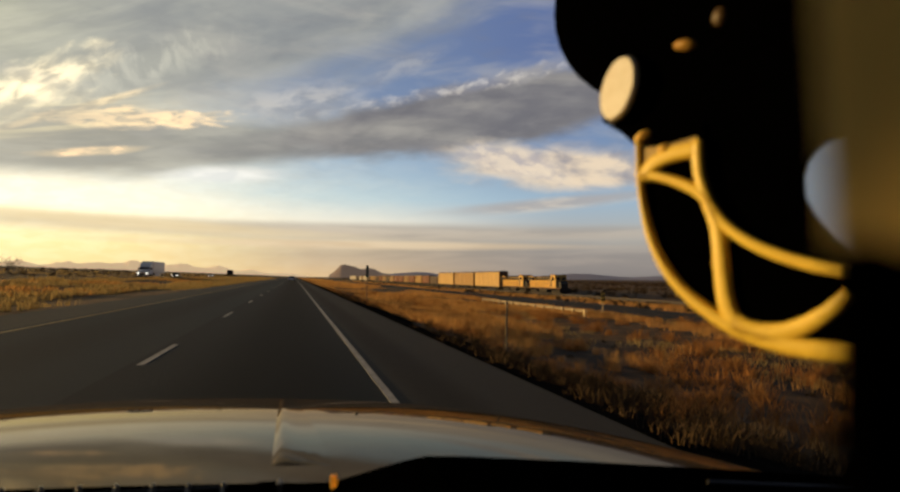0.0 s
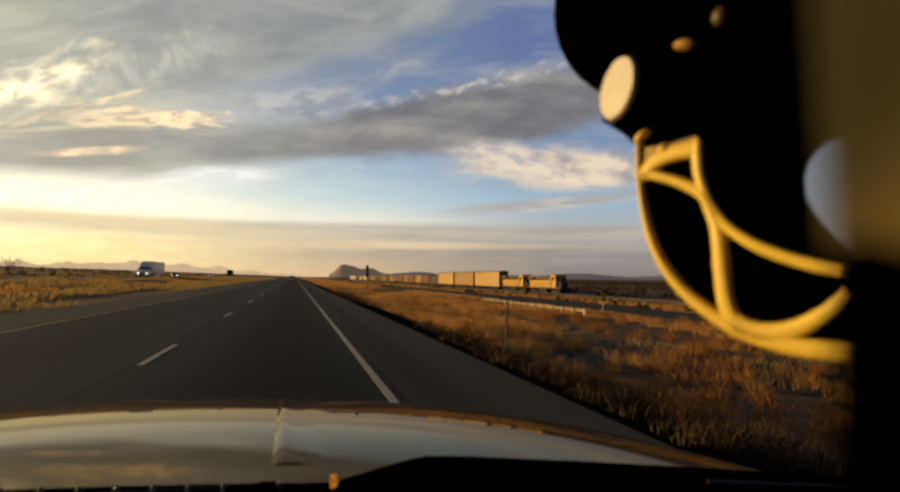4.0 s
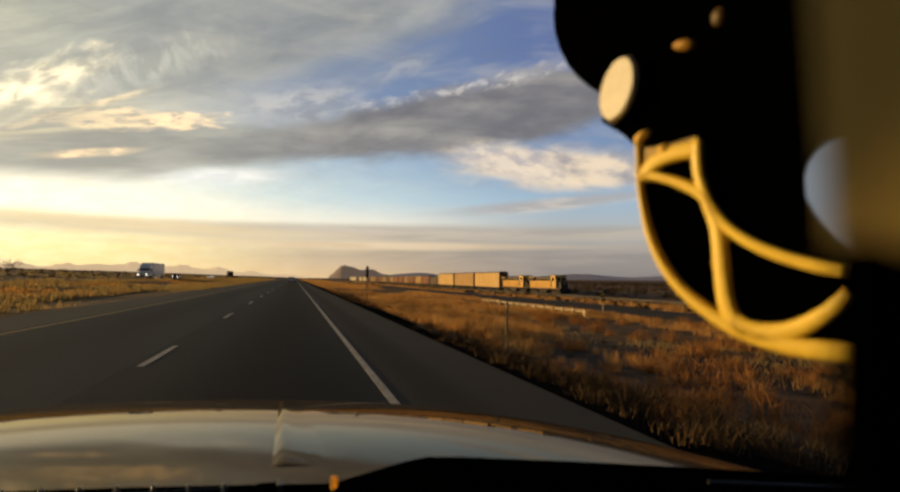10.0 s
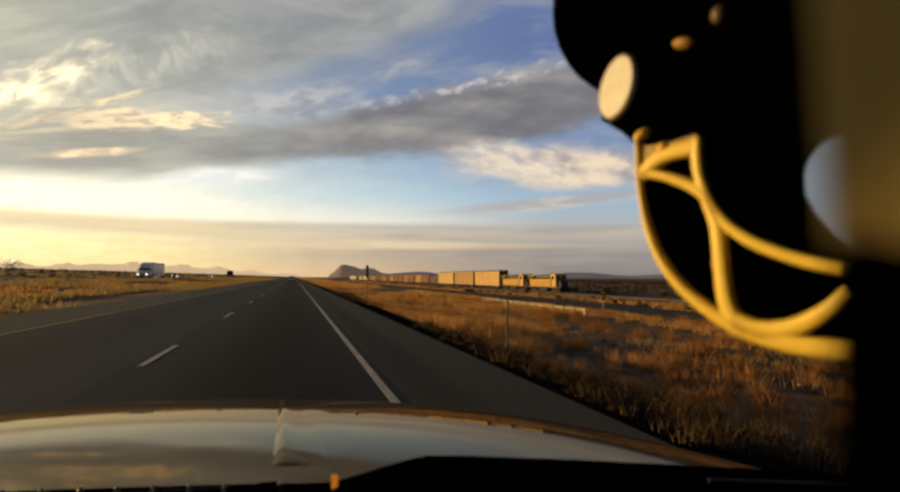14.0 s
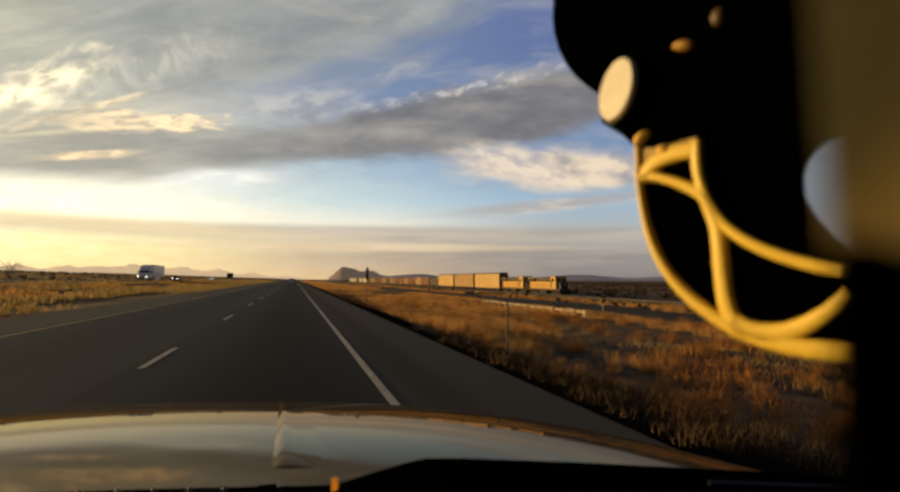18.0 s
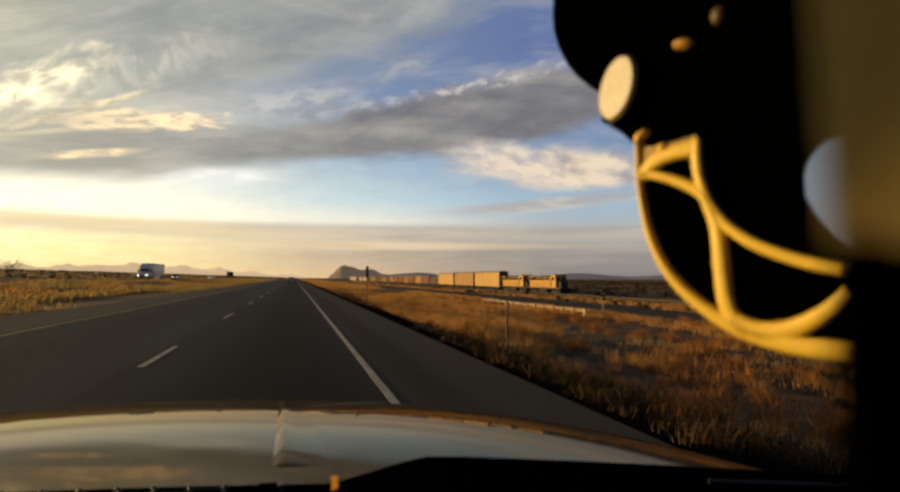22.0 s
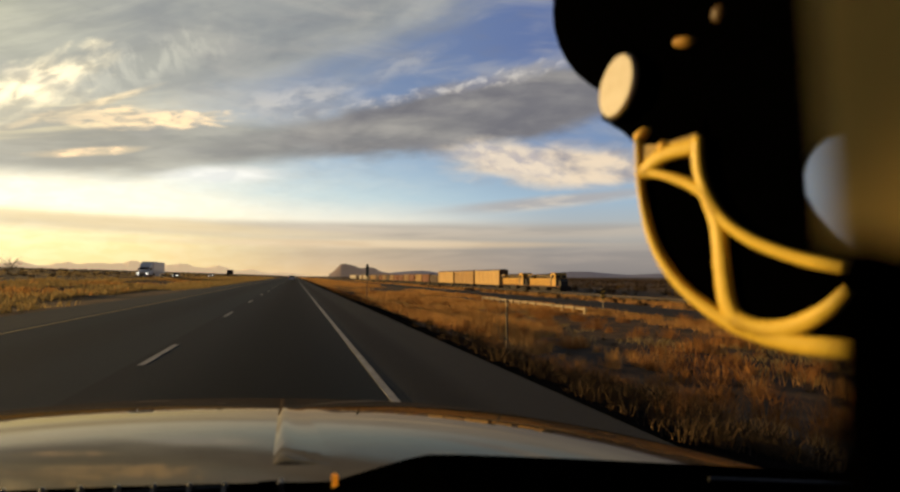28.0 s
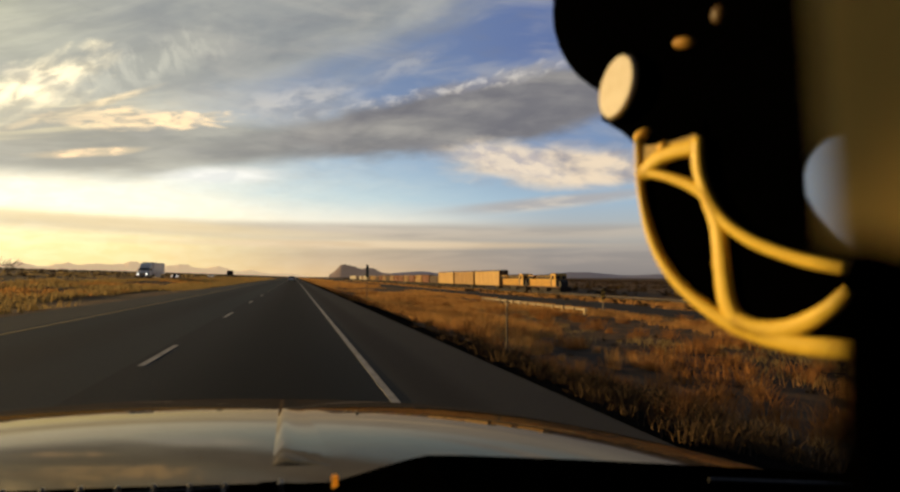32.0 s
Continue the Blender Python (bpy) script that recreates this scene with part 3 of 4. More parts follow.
def locomotive(m):
    t = thing("locomotive", m, "yellow diesel locomotive with grey roof hauling a freight train", "locomotive", "train on the line")
    part("underframe", bbox((0, 0, 1.35), (2.9, 21.4, .34), .04), STEEL_DARK, t)
    part("fuel_tank", bbox((0, .3, .75), (2.5, 5.2, .85), .2), STEEL_DARK, t)
    bm = bmesh.new()
    prism(bm, [(-.95, 1.5), (.95, 1.5), (.95, 3.75), (.7, 4.05), (-.7, 4.05), (-.95, 3.75)], -5.2, 6.2, "y")
    part("engine_hood", bm, LOCO_YELLOW, t)
    bm = bmesh.new()
    prism(bm, [(-.95, 1.5), (.95, 1.5), (1.0, 3.4), (1.5, 4.0), (1.4, 4.3), (-1.4, 4.3), (-1.5, 4.0), (-1.0, 3.4)], 6.2, 10.2, "y")
    part("radiator_housing", bm, LOCO_YELLOW, t, "flared yellow radiator housing")
    part("roof_panel", bbox((0, 1.2, 4.12), (1.5, 9.5, .2), .06), LOCO_GREY, t)
    for y in (-3.2, -.8, 1.4, 3.6):
        part("roof_fan", tube(bmesh.new(), (0, y, 4.15), (0, y, 4.42), .55, 14), STEEL_DARK, t)
    for s in (-1, 1):
        part("engine_grille", bbox((s * .965, 1.0, 3.62), (.04, 9.6, .62), .01), LOCO_GREY, t, "dark engine grille")
        part("radiator_grille", bbox((s * 1.24, 8.2, 3.72), (.56, 3.8, .8), .02), STEEL_DARK, t, "dark radiator grille")
        part("cab_door", bbox((s * 1.46, -5.6, 2.6), (.03, .6, 1.9), .01), LOCO_GREY, t)
    part("nose_panel", bbox((0, -8.6, 2.4), (2.86, .5, 1.7), .1), LOCO_GREY, t)
    part("exhaust_stack", bbox((0, -1.9, 4.4), (.7, .9, .35), .05), STEEL_DARK, t)
    bm = bmesh.new()
    prism(bm, [(-8.3, 1.5), (-5.2, 1.5), (-5.2, 4.45), (-5.5, 4.65), (-7.9, 4.65), (-8.25, 4.2), (-8.3, 3.2)], -1.45, 1.45, "x")
    cab = part("cab", bm, LOCO_YELLOW, t)
    part("cab_roof", bbox((0, -6.7, 4.68), (2.8, 2.7, .1), .03), LOCO_GREY, cab)
    for s in (-1, 1):
        part("side_window", bbox((s * 1.46, -6.6, 3.7), (.04, 1.3, .75)), GLASS_DARK, cab)
        part("windscreen", bbox((s * .7, -8.29, 3.75), (1.0, .06, .65)), GLASS_DARK, cab)
    bm = bmesh.new()
    prism(bm, [(-10.3, 1.5), (-8.3, 1.5), (-8.3, 3.3), (-9.2, 3.15), (-10.1, 2.7)], -.95, .95, "x")
    part("nose", bm, LOCO_GREY, t, "dark short nose")
    part("headlight", tube(bmesh.new(), (0, -10.25, 2.6), (0, -10.1, 2.6), .16, 12), CHROME, t)
    bm = bmesh.new()
    prism(bm, [(-1.4, .35), (1.4, .35), (1.4, 1.3), (-1.4, 1.3)], -10.9, -10.6, "y")
    part("pilot", bm, STEEL_DARK, t, "dark steel pilot plate")
    for s in (-1, 1):
        bm = bmesh.new()
        tube(bm, (s * 1.42, -5.0, 2.55), (s * 1.42, 10.5, 2.55), .03, 6)
        for k in range(9):
            tube(bm, (s * 1.42, -5 + k * 1.93, 1.5), (s * 1.42, -5 + k * 1.93, 2.55), .025, 6)
        part("handrail", bm, BOX_TAN, t)
        for k in range(7):
            part("access_door", bbox((s * .96, -4.4 + k * 1.6, 2.7), (.05, 1.35, 1.9), .02), LOCO_YELLOW, t)
        part("sill_stripe", bbox((s * 1.452, 0, 1.36), (.02, 21.0, .12)), BOX_RUST, t, "red sill stripe")
    bogie(t, -7.0, 3), bogie(t, 7.0, 3)
    couplers(t, 10.7)
    return t


def autorack(m, skin, label):
    t = thing("autorack_wagon", m, label, "railway wagon", "train on the line")
    part("underframe", bbox((0, 0, 1.0), (2.7, 27.2, .3)), STEEL_DARK, t)
    body = part("body", bbox((0, 0, 3.4), (2.9, 27.0, 4.5)), skin, t)
    bm = bmesh.new()
    prism(bm, [(-1.5, 5.62), (1.5, 5.62), (1.25, 5.9), (.6, 6.02), (-.6, 6.02), (-1.25, 5.9)], -13.55, 13.55, "y")
    part("roof", bm, ROOF_GREY, t)
    for s in (-1, 1):
        bm = bmesh.new()
        for k in range(13):
            box(bm, (s * 1.49, -13.3 + k * 26.6 / 12, 3.4), (.12, .14, 4.5))
        part("side_post", bm, skin, body)
        bm = bmesh.new()
        for z in (1.4, 3.1, 4.5):
            box(bm, (s * 1.47, 0, z), (.05, 26.8, .1))
        part("side_rail", bm, skin, body)
        for e in (-1, 1):
            part("end_door", bbox((s * .7, e * 13.53, 3.4), (1.3, .08, 4.3), .02), BOX_DARK, body, "dark end door")
    bogie(t, -9.6), bogie(t, 9.6)
    couplers(t, 13.6)
    return t


def boxcar(m, skin, label, tall=3.5):
    t = thing("boxcar", m, label, "railway wagon", "train on the line")
    part("underframe", bbox((0, 0, 1.0), (2.6, 16.4, .25)), STEEL_DARK, t)
    body = part("body", bbox((0, 0, 1.1 + tall / 2), (2.8, 16.2, tall)), skin, t)
    bm = bmesh.new()
    prism(bm, [(-1.45, 1.1 + tall), (1.45, 1.1 + tall), (0, 1.3 + tall)], -8.15, 8.15, "y")
    part("roof", bm, ROOF_GREY, t)
    for s in (-1, 1):
        for e in (-1, 1):
            bm = bmesh.new()
            for k in range(5):
                box(bm, (s * 1.43, e * (7.9 - k * 1.44), 1.1 + tall / 2), (.07, .12, tall))
            box(bm, (s * 1.42, e * 5.0, 1.14), (.05, 6.0, .08))
            part("side_rib", bm, skin, body)
        part("sliding_door", bbox((s * 1.45, 0, 1.15 + tall / 2), (.1, 3.0, tall - .2), .02), skin, body)
        part("ladder", bbox((s * 1.47, -7.6, 2.4), (.04, .4, 2.4)), STEEL_DARK, body)
    bogie(t, -5.8), bogie(t, 5.8)
    couplers(t, 8.2)
    return t


def at_track(y):
    return pose(TX, y, TZ - .04)


y = 140.0
locomotive(at_track(y + 10.9))
y += 22.6
second = locomotive(at_track(y + 10.9))
y += 22.6
for skin, text in ((RACK_CREAM, "tall cream autorack wagon with ribbed sides"), (RACK_TAN, "tall tan autorack wagon with weathered sides"),
                   (RACK_CREAM, "tall cream autorack wagon with ribbed sides")):
    autorack(at_track(y + 14.2), skin, text)
    y += 29.0
proto = {}
order = [BOX_DARK, BOX_RUST, BOX_GOLD, BOX_RUST, BOX_TAN, BOX_RUST, BOX_RUST, BOX_TAN, BOX_DARK, BOX_TAN, BOX_RUST, BOX_DARK, BOX_TAN, BOX_GOLD,
         BOX_DARK, BOX_WHITE, BOX_WHITE, BOX_TAN, BOX_WHITE, BOX_DARK, BOX_DARK, BOX_WHITE, BOX_WHITE, BOX_WHITE, BOX_WHITE]
words = {"rust_brown": "rust-brown boxcar", "faded_tan": "faded tan boxcar", "dark_brown": "dark brown boxcar", "ochre": "ochre boxcar",
         "chalk_white": "chalk-white boxcar glaring in the sun"}
for skin in order:
    if skin.name in proto:
        copy_thing(proto[skin.name], at_track(y + 8.6))
    else:
        proto[skin.name] = boxcar(at_track(y + 8.6), skin, words[skin.name] + " with ribbed steel sides", 3.2 if skin is BOX_DARK else 3.6)
    y += 18.2


# ---- vehicles on the roads ----
def wheel(parent, x, y, r=.5, w=.28):
    ty = part("wheel", tube(bmesh.new(), (x - w / 2, y, r), (x + w / 2, y, r), r, 20), TYRE, parent)
    part("rim", tube(bmesh.new(), (x - w / 2 - .01, y, r), (x + w / 2 + .01, y, r), r * .55, 14), CHROME, ty)


def semi_truck(m):
    t = thing("semi_truck", m, "white semi truck with a long box trailer, oncoming", "truck", "oncoming traffic")
    part("trailer", bbox((0, 7.5, 2.65), (2.6, 13.6, 2.8), .04), WHITE_PAINT, t)
    part("trailer_frame", bbox((0, 7.5, 1.12), (1.1, 13.2, .25)), STEEL_DARK, t)
    for s in (-1, 1):
        part("side_skirt", bbox((s * 1.22, 6.2, .85), (.05, 6.5, .75)), WHITE_PAINT, t)
    part("landing_gear", bbox((0, 2.6, .6), (1.6, .15, 1.1)), STEEL_DARK, t)
    part("chassis", bbox((0, -2.5, .75), (1.0, 6.8, .3)), STEEL_DARK, t)
    bm = bmesh.new()
    prism(bm, [(-2.7, .9), (0.1, .9), (0.1, 3.7), (-.3, 3.85), (-1.8, 3.2), (-2.5, 2.6), (-2.75, 1.9)], -1.2, 1.2, "x")
    cab = part("cab", bm, WHITE_PAINT, t)
    part("windscreen", bbox((0, -2.62, 2.28), (2.1, .12, .7)), GLASS_DARK, cab)
    for s in (-1, 1):
        part("side_window", bbox((s * 1.21, -1.9, 2.3), (.03, 1.0, .65)), GLASS_DARK, cab)
        part("mirror", bbox((s * 1.45, -2.5, 2.2), (.2, .12, .6), .03), BLACK, cab)
        part("exhaust_stack", tube(bmesh.new(), (s * 1.15, .3, 1), (s * 1.15, .3, 3.9), .08), CHROME, t)
        part("headlight", bbox((s * .95, -5.02, 1.15), (.35, .08, .25), .03), LAMP, t)
    bm = bmesh.new()
    prism(bm, [(-5.0, .6), (-2.7, .6), (-2.7, 1.95), (-4.5, 1.75), (-5.0, 1.45)], -1.0, 1.0, "x")
    part("engine_hood", bm, WHITE_PAINT, t)
    part("grille", bbox((0, -5.02, 1.15), (1.2, .06, .7)), CHROME, t)
    part("bumper", bbox((0, -5.15, .55), (2.4, .25, .4), .05), CHROME, t)
    for s in (-1, 1):
        for yy in (-4.0, -.6, .7, 12.0, 13.2):
            wheel(t, s * 1.05, yy)
    return t


def small_car(m, paint, label, group):
    t = thing("car", m, label, "car", group)
    bm = bmesh.new()
    prism(bm, [(-2.3, .35), (2.25, .35), (2.3, .75), (2.2, 1.0), (1.5, 1.02), (-1.1, .98), (-2.1, .85), (-2.3, .65)], -.88, .88, "x")
    body = part("body", bm, paint, t)
    bm = bmesh.new()
    prism(bm, [(-1.05, .98), (1.7, 1.0), (1.2, 1.45), (.4, 1.5), (-.3, 1.46)], -.76, .76, "x")
    part("cabin", bm, GLASS_DARK, t)
    part("roof", bbox((0, .35, 1.5), (1.4, 1.5, .06), .02), paint, t)
    for s in (-1, 1):
        part("headlight", bbox((s * .65, -2.28, .72), (.35, .1, .16), .03), LAMP, body)
        part("tail_light", bbox((s * .68, 2.27, .82), (.3, .08, .16), .02), TAIL, body)
        for yy in (-1.45, 1.4):
            wheel(t, s * .8, yy, .33, .22)
    part("bumper", bbox((0, 2.3, .5), (1.7, .16, .25), .04), paint, t)
    return t


semi_truck(pose(-34.6, 166, .68))
small_car(pose(-34.6, 205, .68), DARK_PAINT, "dark oncoming car with headlights on", "oncoming traffic")
small_car(pose(-31.5, 262, .68), WHITE_PAINT, "white oncoming car with headlights on", "oncoming traffic")
small_car(pose(-.7, 190, 0.004, 0, 0, 180), WHITE_PAINT, "pale silver car driving ahead in the same lane", "traffic ahead")


# ---- roadside ----
def marker_post(x, y):
    z = ground_z(x) - .15
    t = thing("marker_post", pose(x, y, z), "thin brown marker post standing in roadside grass", "post", "roadside posts")
    part("post", bbox((0, 0, .72), (.045, .04, 1.44), .008), POST_MAT, t)
    part("reflector", bbox((0, -.03, 1.32), (.05, .012, .1)), ZINC, t)
    return t


marker_post(5.0, 14.5)
marker_post(5.1, 76.0)

# ---- the grass ----
rng = np.random.default_rng(7)


def blades(name, spots, material, label, height=.45, spread=.22, count=12, wide=.02, lean=.35):
    """Tufts of grass: each spot (x, y, z, size) gets a fan of bent blades."""
    v, f = [], []
    for x, y, z, s in spots:
        for k in range(count):
            a = rng.uniform(0, math.tau)
            r = spread * s * math.sqrt(rng.uniform())
            bx, by = x + r * math.cos(a), y + r * math.sin(a)
            h = height * s * rng.uniform(.55, 1.15)
            la = rng.uniform(0, math.tau)
            lx, ly = lean * h * math.cos(la) * rng.uniform(.2, 1), lean * h * math.sin(la) * rng.uniform(.2, 1)
            w = wide * s * rng.uniform(.7, 1.4)
            wx, wy = w * math.cos(a + 1.2), w * math.sin(a + 1.2)
            n = len(v)
            v += [(bx - wx, by - wy, z - .03), (bx + wx, by + wy, z - .03), (bx + lx * .4 + wx * .8, by + ly * .4 + wy * .8, z + h * .6),
                  (bx + lx * .4 - wx * .8, by + ly * .4 - wy * .8, z + h * .6), (bx + lx, by + ly, z + h)]
            f += [(n, n + 1, n + 2, n + 3), (n + 3, n + 2, n + 4)]
    ob = soup(name, v, f, material)
    return tagged(ob, label, "grass", kind="stuff")


def scatter(n, x0, x1, y0, y1, power=1.0, patch=.0, seed=0.0, lo=.6, hi=1.4):
    out = []
    for _ in range(n):
        x = rng.uniform(x0, x1)
        y = y0 + (y1 - y0) * rng.uniform() ** power
        if patch and noise.noise((x * .11 + seed, y * .045, seed)) < patch - .5 + rng.uniform(-.15, .15):
            continue
        out.append((x, y, ground_z(x) + lumps(x, y), rng.uniform(lo, hi)))
    return out


blades("roadside_grass", scatter(1700, 4.5, 12, 5, 60, 1.3, .57, 1.0, .4, 1.5), STRAW, "golden dry grass tufts along the highway verge", .36, .2, 60, .0042, .75)
blades("roadside_weeds", scatter(210, 4.5, 9.5, 6, 45, 1.2, .48, 12.0, .8, 2.2), WEED, "clumps of orange-brown dry weeds beside the pavement", .2, .2, 90, .003, 1.0)
blades("field_weeds", scatter(420, 8, 24, 12, 90, 1.1, .5, 14.0, 1.2, 2.8), WEED, "clumps of orange-brown dry weeds in the field", .2, .22, 70, .004, 1.0)
blades("edge_weeds", scatter(1200, 3.4, 5.2, 5, 90, 1.4, .45, 15.0, .4, 1.5), SCRUB, "dark weeds straggling over the gravel edge", .22, .14, 30, .0045, 1.0)
blades("edge_tufts", scatter(480, 4.0, 5.4, 5, 90, 1.4, .5, 16.0, .4, 1.3), WEED, "orange-brown weed tufts over the gravel edge", .24, .12, 34, .004, .9)
blades("verge_fringe", scatter(300, 4.5, 6.0, 5, 60, 1.2, .56, 4.0, .3, 1.1), STRAW, "short golden grass fringe at the pavement edge", .2, .2, 26, .006, .9)
blades("field_grass", scatter(4200, 11, 24, 6, 90, 1.2, .54, 2.0, .5, 1.4), STRAW, "golden dry grass across the field", .3, .5, 22, .012, .8)
blades("pale_field_grass", scatter(2200, 6, 24, 6, 110, 1.4, .55, 8.0), STRAW_PALE, "pale grey-brown dry grass in the field", .2, .4, 16, .012, .9)
blades("middle_grass", scatter(4500, 4.8, 24, 55, 220, 1.4, .48, 6.5, .8, 1.5), STRAW, "golden grass further along the verge", .3, .6, 12, .03, .7)
blades("trackside_grass", scatter(5000, 32, 58, 20, 420, 1.3, .5, 3.0, .8, 1.6), STRAW, "golden grass between gravel road and railway", .35, .8, 9, .05, .7)
blades("distant_grass", scatter(5000, 4.6, 24, 180, 800, 1.5, .4, 6.0, .9, 1.6), STRAW, "distant golden verge grass", .35, .9, 7, .09)
blades("median_grass", scatter(7500, -17, -10.8, 18, 420, 1.6, .36, 5.0), STRAW_PALE, "pale golden grass in the highway median", .34, .45, 14, .02, .8)
blades("median_bank_grass", scatter(9000, -29.2, -15, 25, 520, 1.5, .30, 7.0, .5, 1.3), STRAW_PALE, "pale ochre grass on the median bank", .36, .7, 9, .05, .8)
blades("golden_bank_grass", scatter(4500, -29.2, -15, 25, 520, 1.5, .5, 11.0, .5, 1.2), STRAW, "golden grass patches on the median bank", .34, .7, 9, .05, .8)
blades("far_bank_grass", scatter(1800, -90, -39, 50, 600, 1.3, .5, 9.0, .7, 1.3), STRAW_PALE, "golden grass beyond the oncoming road", .35, 1.1, 8, .1)


def scrub(name, spots, label):
    """Low desert bushes: clusters of small leaf faces round a few twigs."""
    v, f = [], []
    for x, y, z, s in spots:
        for k in range(26):
            a, e = rng.uniform(0, math.tau), rng.uniform(.05, 1.4)
            r = s * rng.uniform(.45, 1.0)
            c = np.array((x + r * math.cos(a) * math.cos(e) * 1.2, y + r * math.sin(a) * math.cos(e) * 1.2, z + r * math.sin(e) * .9))
            n = len(v)
            for q in range(3):
                v.append(tuple(c + rng.normal(0, .22 * s, 3)))
            f.append((n, n + 1, n + 2))
    return tagged(soup(name, v, f, SCRUB), label, "bushes", kind="stuff")


scrub("desert_scrub", scatter(5200, 72, 480, 60, 1500, 1.4, 0, 0, .6, 1.5), "dark desert scrub on the plain beyond the railway")
scrub("left_scrub", scatter(5200, -600, -44, 110, 1600, 1.5, 0, 0, .4, .95), "dark desert scrub beyond the oncoming road")
scrub("trackside_scrub", scatter(420, 33, 58, 40, 420, 1.2, 0, 0, .3, .8), "dark bushes beside the railway")
scrub("verge_scrub", scatter(260, 4.6, 20, 7, 80, 1.3, 0, 0, .06, .16), "small dark weeds at the pavement edge")


def mile_marker(x, y):
    z = ground_z(x)
    t = thing("mile_marker", pose(x, y, z), "tall narrow dark green marker sign on a thin post", "road sign")
    part("post", bbox((0, 0, 1.3), (.06, .05, 2.6), .008), POST_MAT, t)
    part("panel", bbox((0, -.04, 2.15), (.17, .012, .78), .004), SIGN_GREEN, t)
    return t


mile_marker(4.7, 42)


def guardrail(x, y0, n):
    t = thing("guardrail", pose(x, y0, ground_z(x) - .2), "galvanised bridge guardrail on posts gleaming in the sun", "guardrail")
    bm = bmesh.new()
    prism(bm, [(-.04, .54), (.0, .56), (-.05, .60), (.0, .63), (-.05, .66), (.0, .70), (-.04, .72), (-.06, .70), (-.02, .63), (-.06, .56)], -.3, n * 1.9 - 1.6, "y")
    part("rail", bm, ZINC, t)
    for k in range(n):
        part("post", bbox((-.11, k * 1.9, .33), (.1, .2, .86), .01), ZINC, t)
    return t


guardrail(20.0, 41.0, 14)


def hazard_marker(x, y):
    t = thing("hazard_marker", pose(x, y, ground_z(x)), "yellow and black striped hazard marker on a post", "road sign", "hazard markers")
    part("post", bbox((0, 0, .55), (.05, .05, 1.2), .008), ZINC, t)
    p = part("panel", bbox((0, -.035, 1.35), (.3, .012, .9), .003), SIGN_YELLOW, t)
    for k in range(3):
        bm = bmesh.new()
        prism(bm, [(-.15, .98 + .3 * k), (.15, 1.1 + .3 * k), (.15, 1.24 + .3 * k), (-.15, 1.12 + .3 * k)], -.048, -.042, "y")
        part("stripe", bm, BLACK_GLOSS, p)
    return t


hazard_marker(23.9, 46.0)


def billboard(x, y):
    t = thing("roadside_board", pose(x, y, ground_z(x)), "small dark sign board on two posts seen from behind", "road sign")
    for k in (-.8, .8):
        part("post", bbox((k, 0, 1.4), (.14, .14, 2.9), .01), POST_MAT, t)
    part("board", bbox((0, -.1, 2.5), (2.4, .06, 1.6), .01), STEEL_DARK, t)
    return t


billboard(-24.5, 262)


def bare_tree(x, y, h):
    t = thing("desert_tree", pose(x, y, ground_z(x) - .05), "bare leafless desert tree with many thin branches", "tree")
    r = random.Random(5)
    bm = bmesh.new()
    tube(bm, (0, 0, 0), (.05, 0, h * .22), .16, 8, .12)
    part("trunk", bm, POST_MAT, t)
    tw = bmesh.new()
    lm = bmesh.new()
    for k in range(11):
        a = r.uniform(0, math.tau)
        e = r.uniform(.5, 1.25)
        tip = Vector((math.cos(a) * math.cos(e) * h * .75, math.sin(a) * math.cos(e) * h * .75, h * .2 + math.sin(e) * h * .72))
        tube(lm, (.05, 0, h * .2), tip, .07, 6, .02)
        for q in range(9):
            s = r.uniform(.35, 1)
            p0 = Vector((.05, 0, h * .2)).lerp(tip, s)
            d = Vector((r.gauss(0, 1), r.gauss(0, 1), r.uniform(-.1, 1.2))).normalized() * h * r.uniform(.12, .3)
            tube(tw, p0, p0 + d, .02, 4, .006)
    part("limbs", lm, POST_MAT, t)
    tagged(part("crown", tw, SCRUB, t, "thin dark twigs"), kind="stuff")
    return t


bare_tree(-58, 150, 4.2)

# ---- the car that carries the camera ----
car = thing("carrying_car", pose(0, 0, 0), "champagne-coloured car with glossy bonnet and black dashboard", "car")


def hood_edge(x):
    return 1.62 - .94 * min(abs(x), .95) ** 2.88


def hood_drop(y):
    """How far the bonnet has fallen at y: it steepens towards its rolled front edge."""
    z, bends = 0.0, ((.6, 1.0), (.72, 1.5), (.87, 2.7), (1.04, 3.9), (1.21, 5.8), (1.40, 7.8), (1.62, 10.5))
    for (a, sa), (b, sb) in zip(bends, bends[1:]):
        if y > a:
            f = min(1, (y - a) / (b - a))
            z += (min(y, b) - a) * radians(sa + (sb - sa) * f / 2)
    return z


def hood_z(x, y):
    return 1.208 - hood_drop(y + .5 * (1.62 - hood_edge(x))) - .055 * x - .045 * x * x - .03 * max(0, x) ** 3


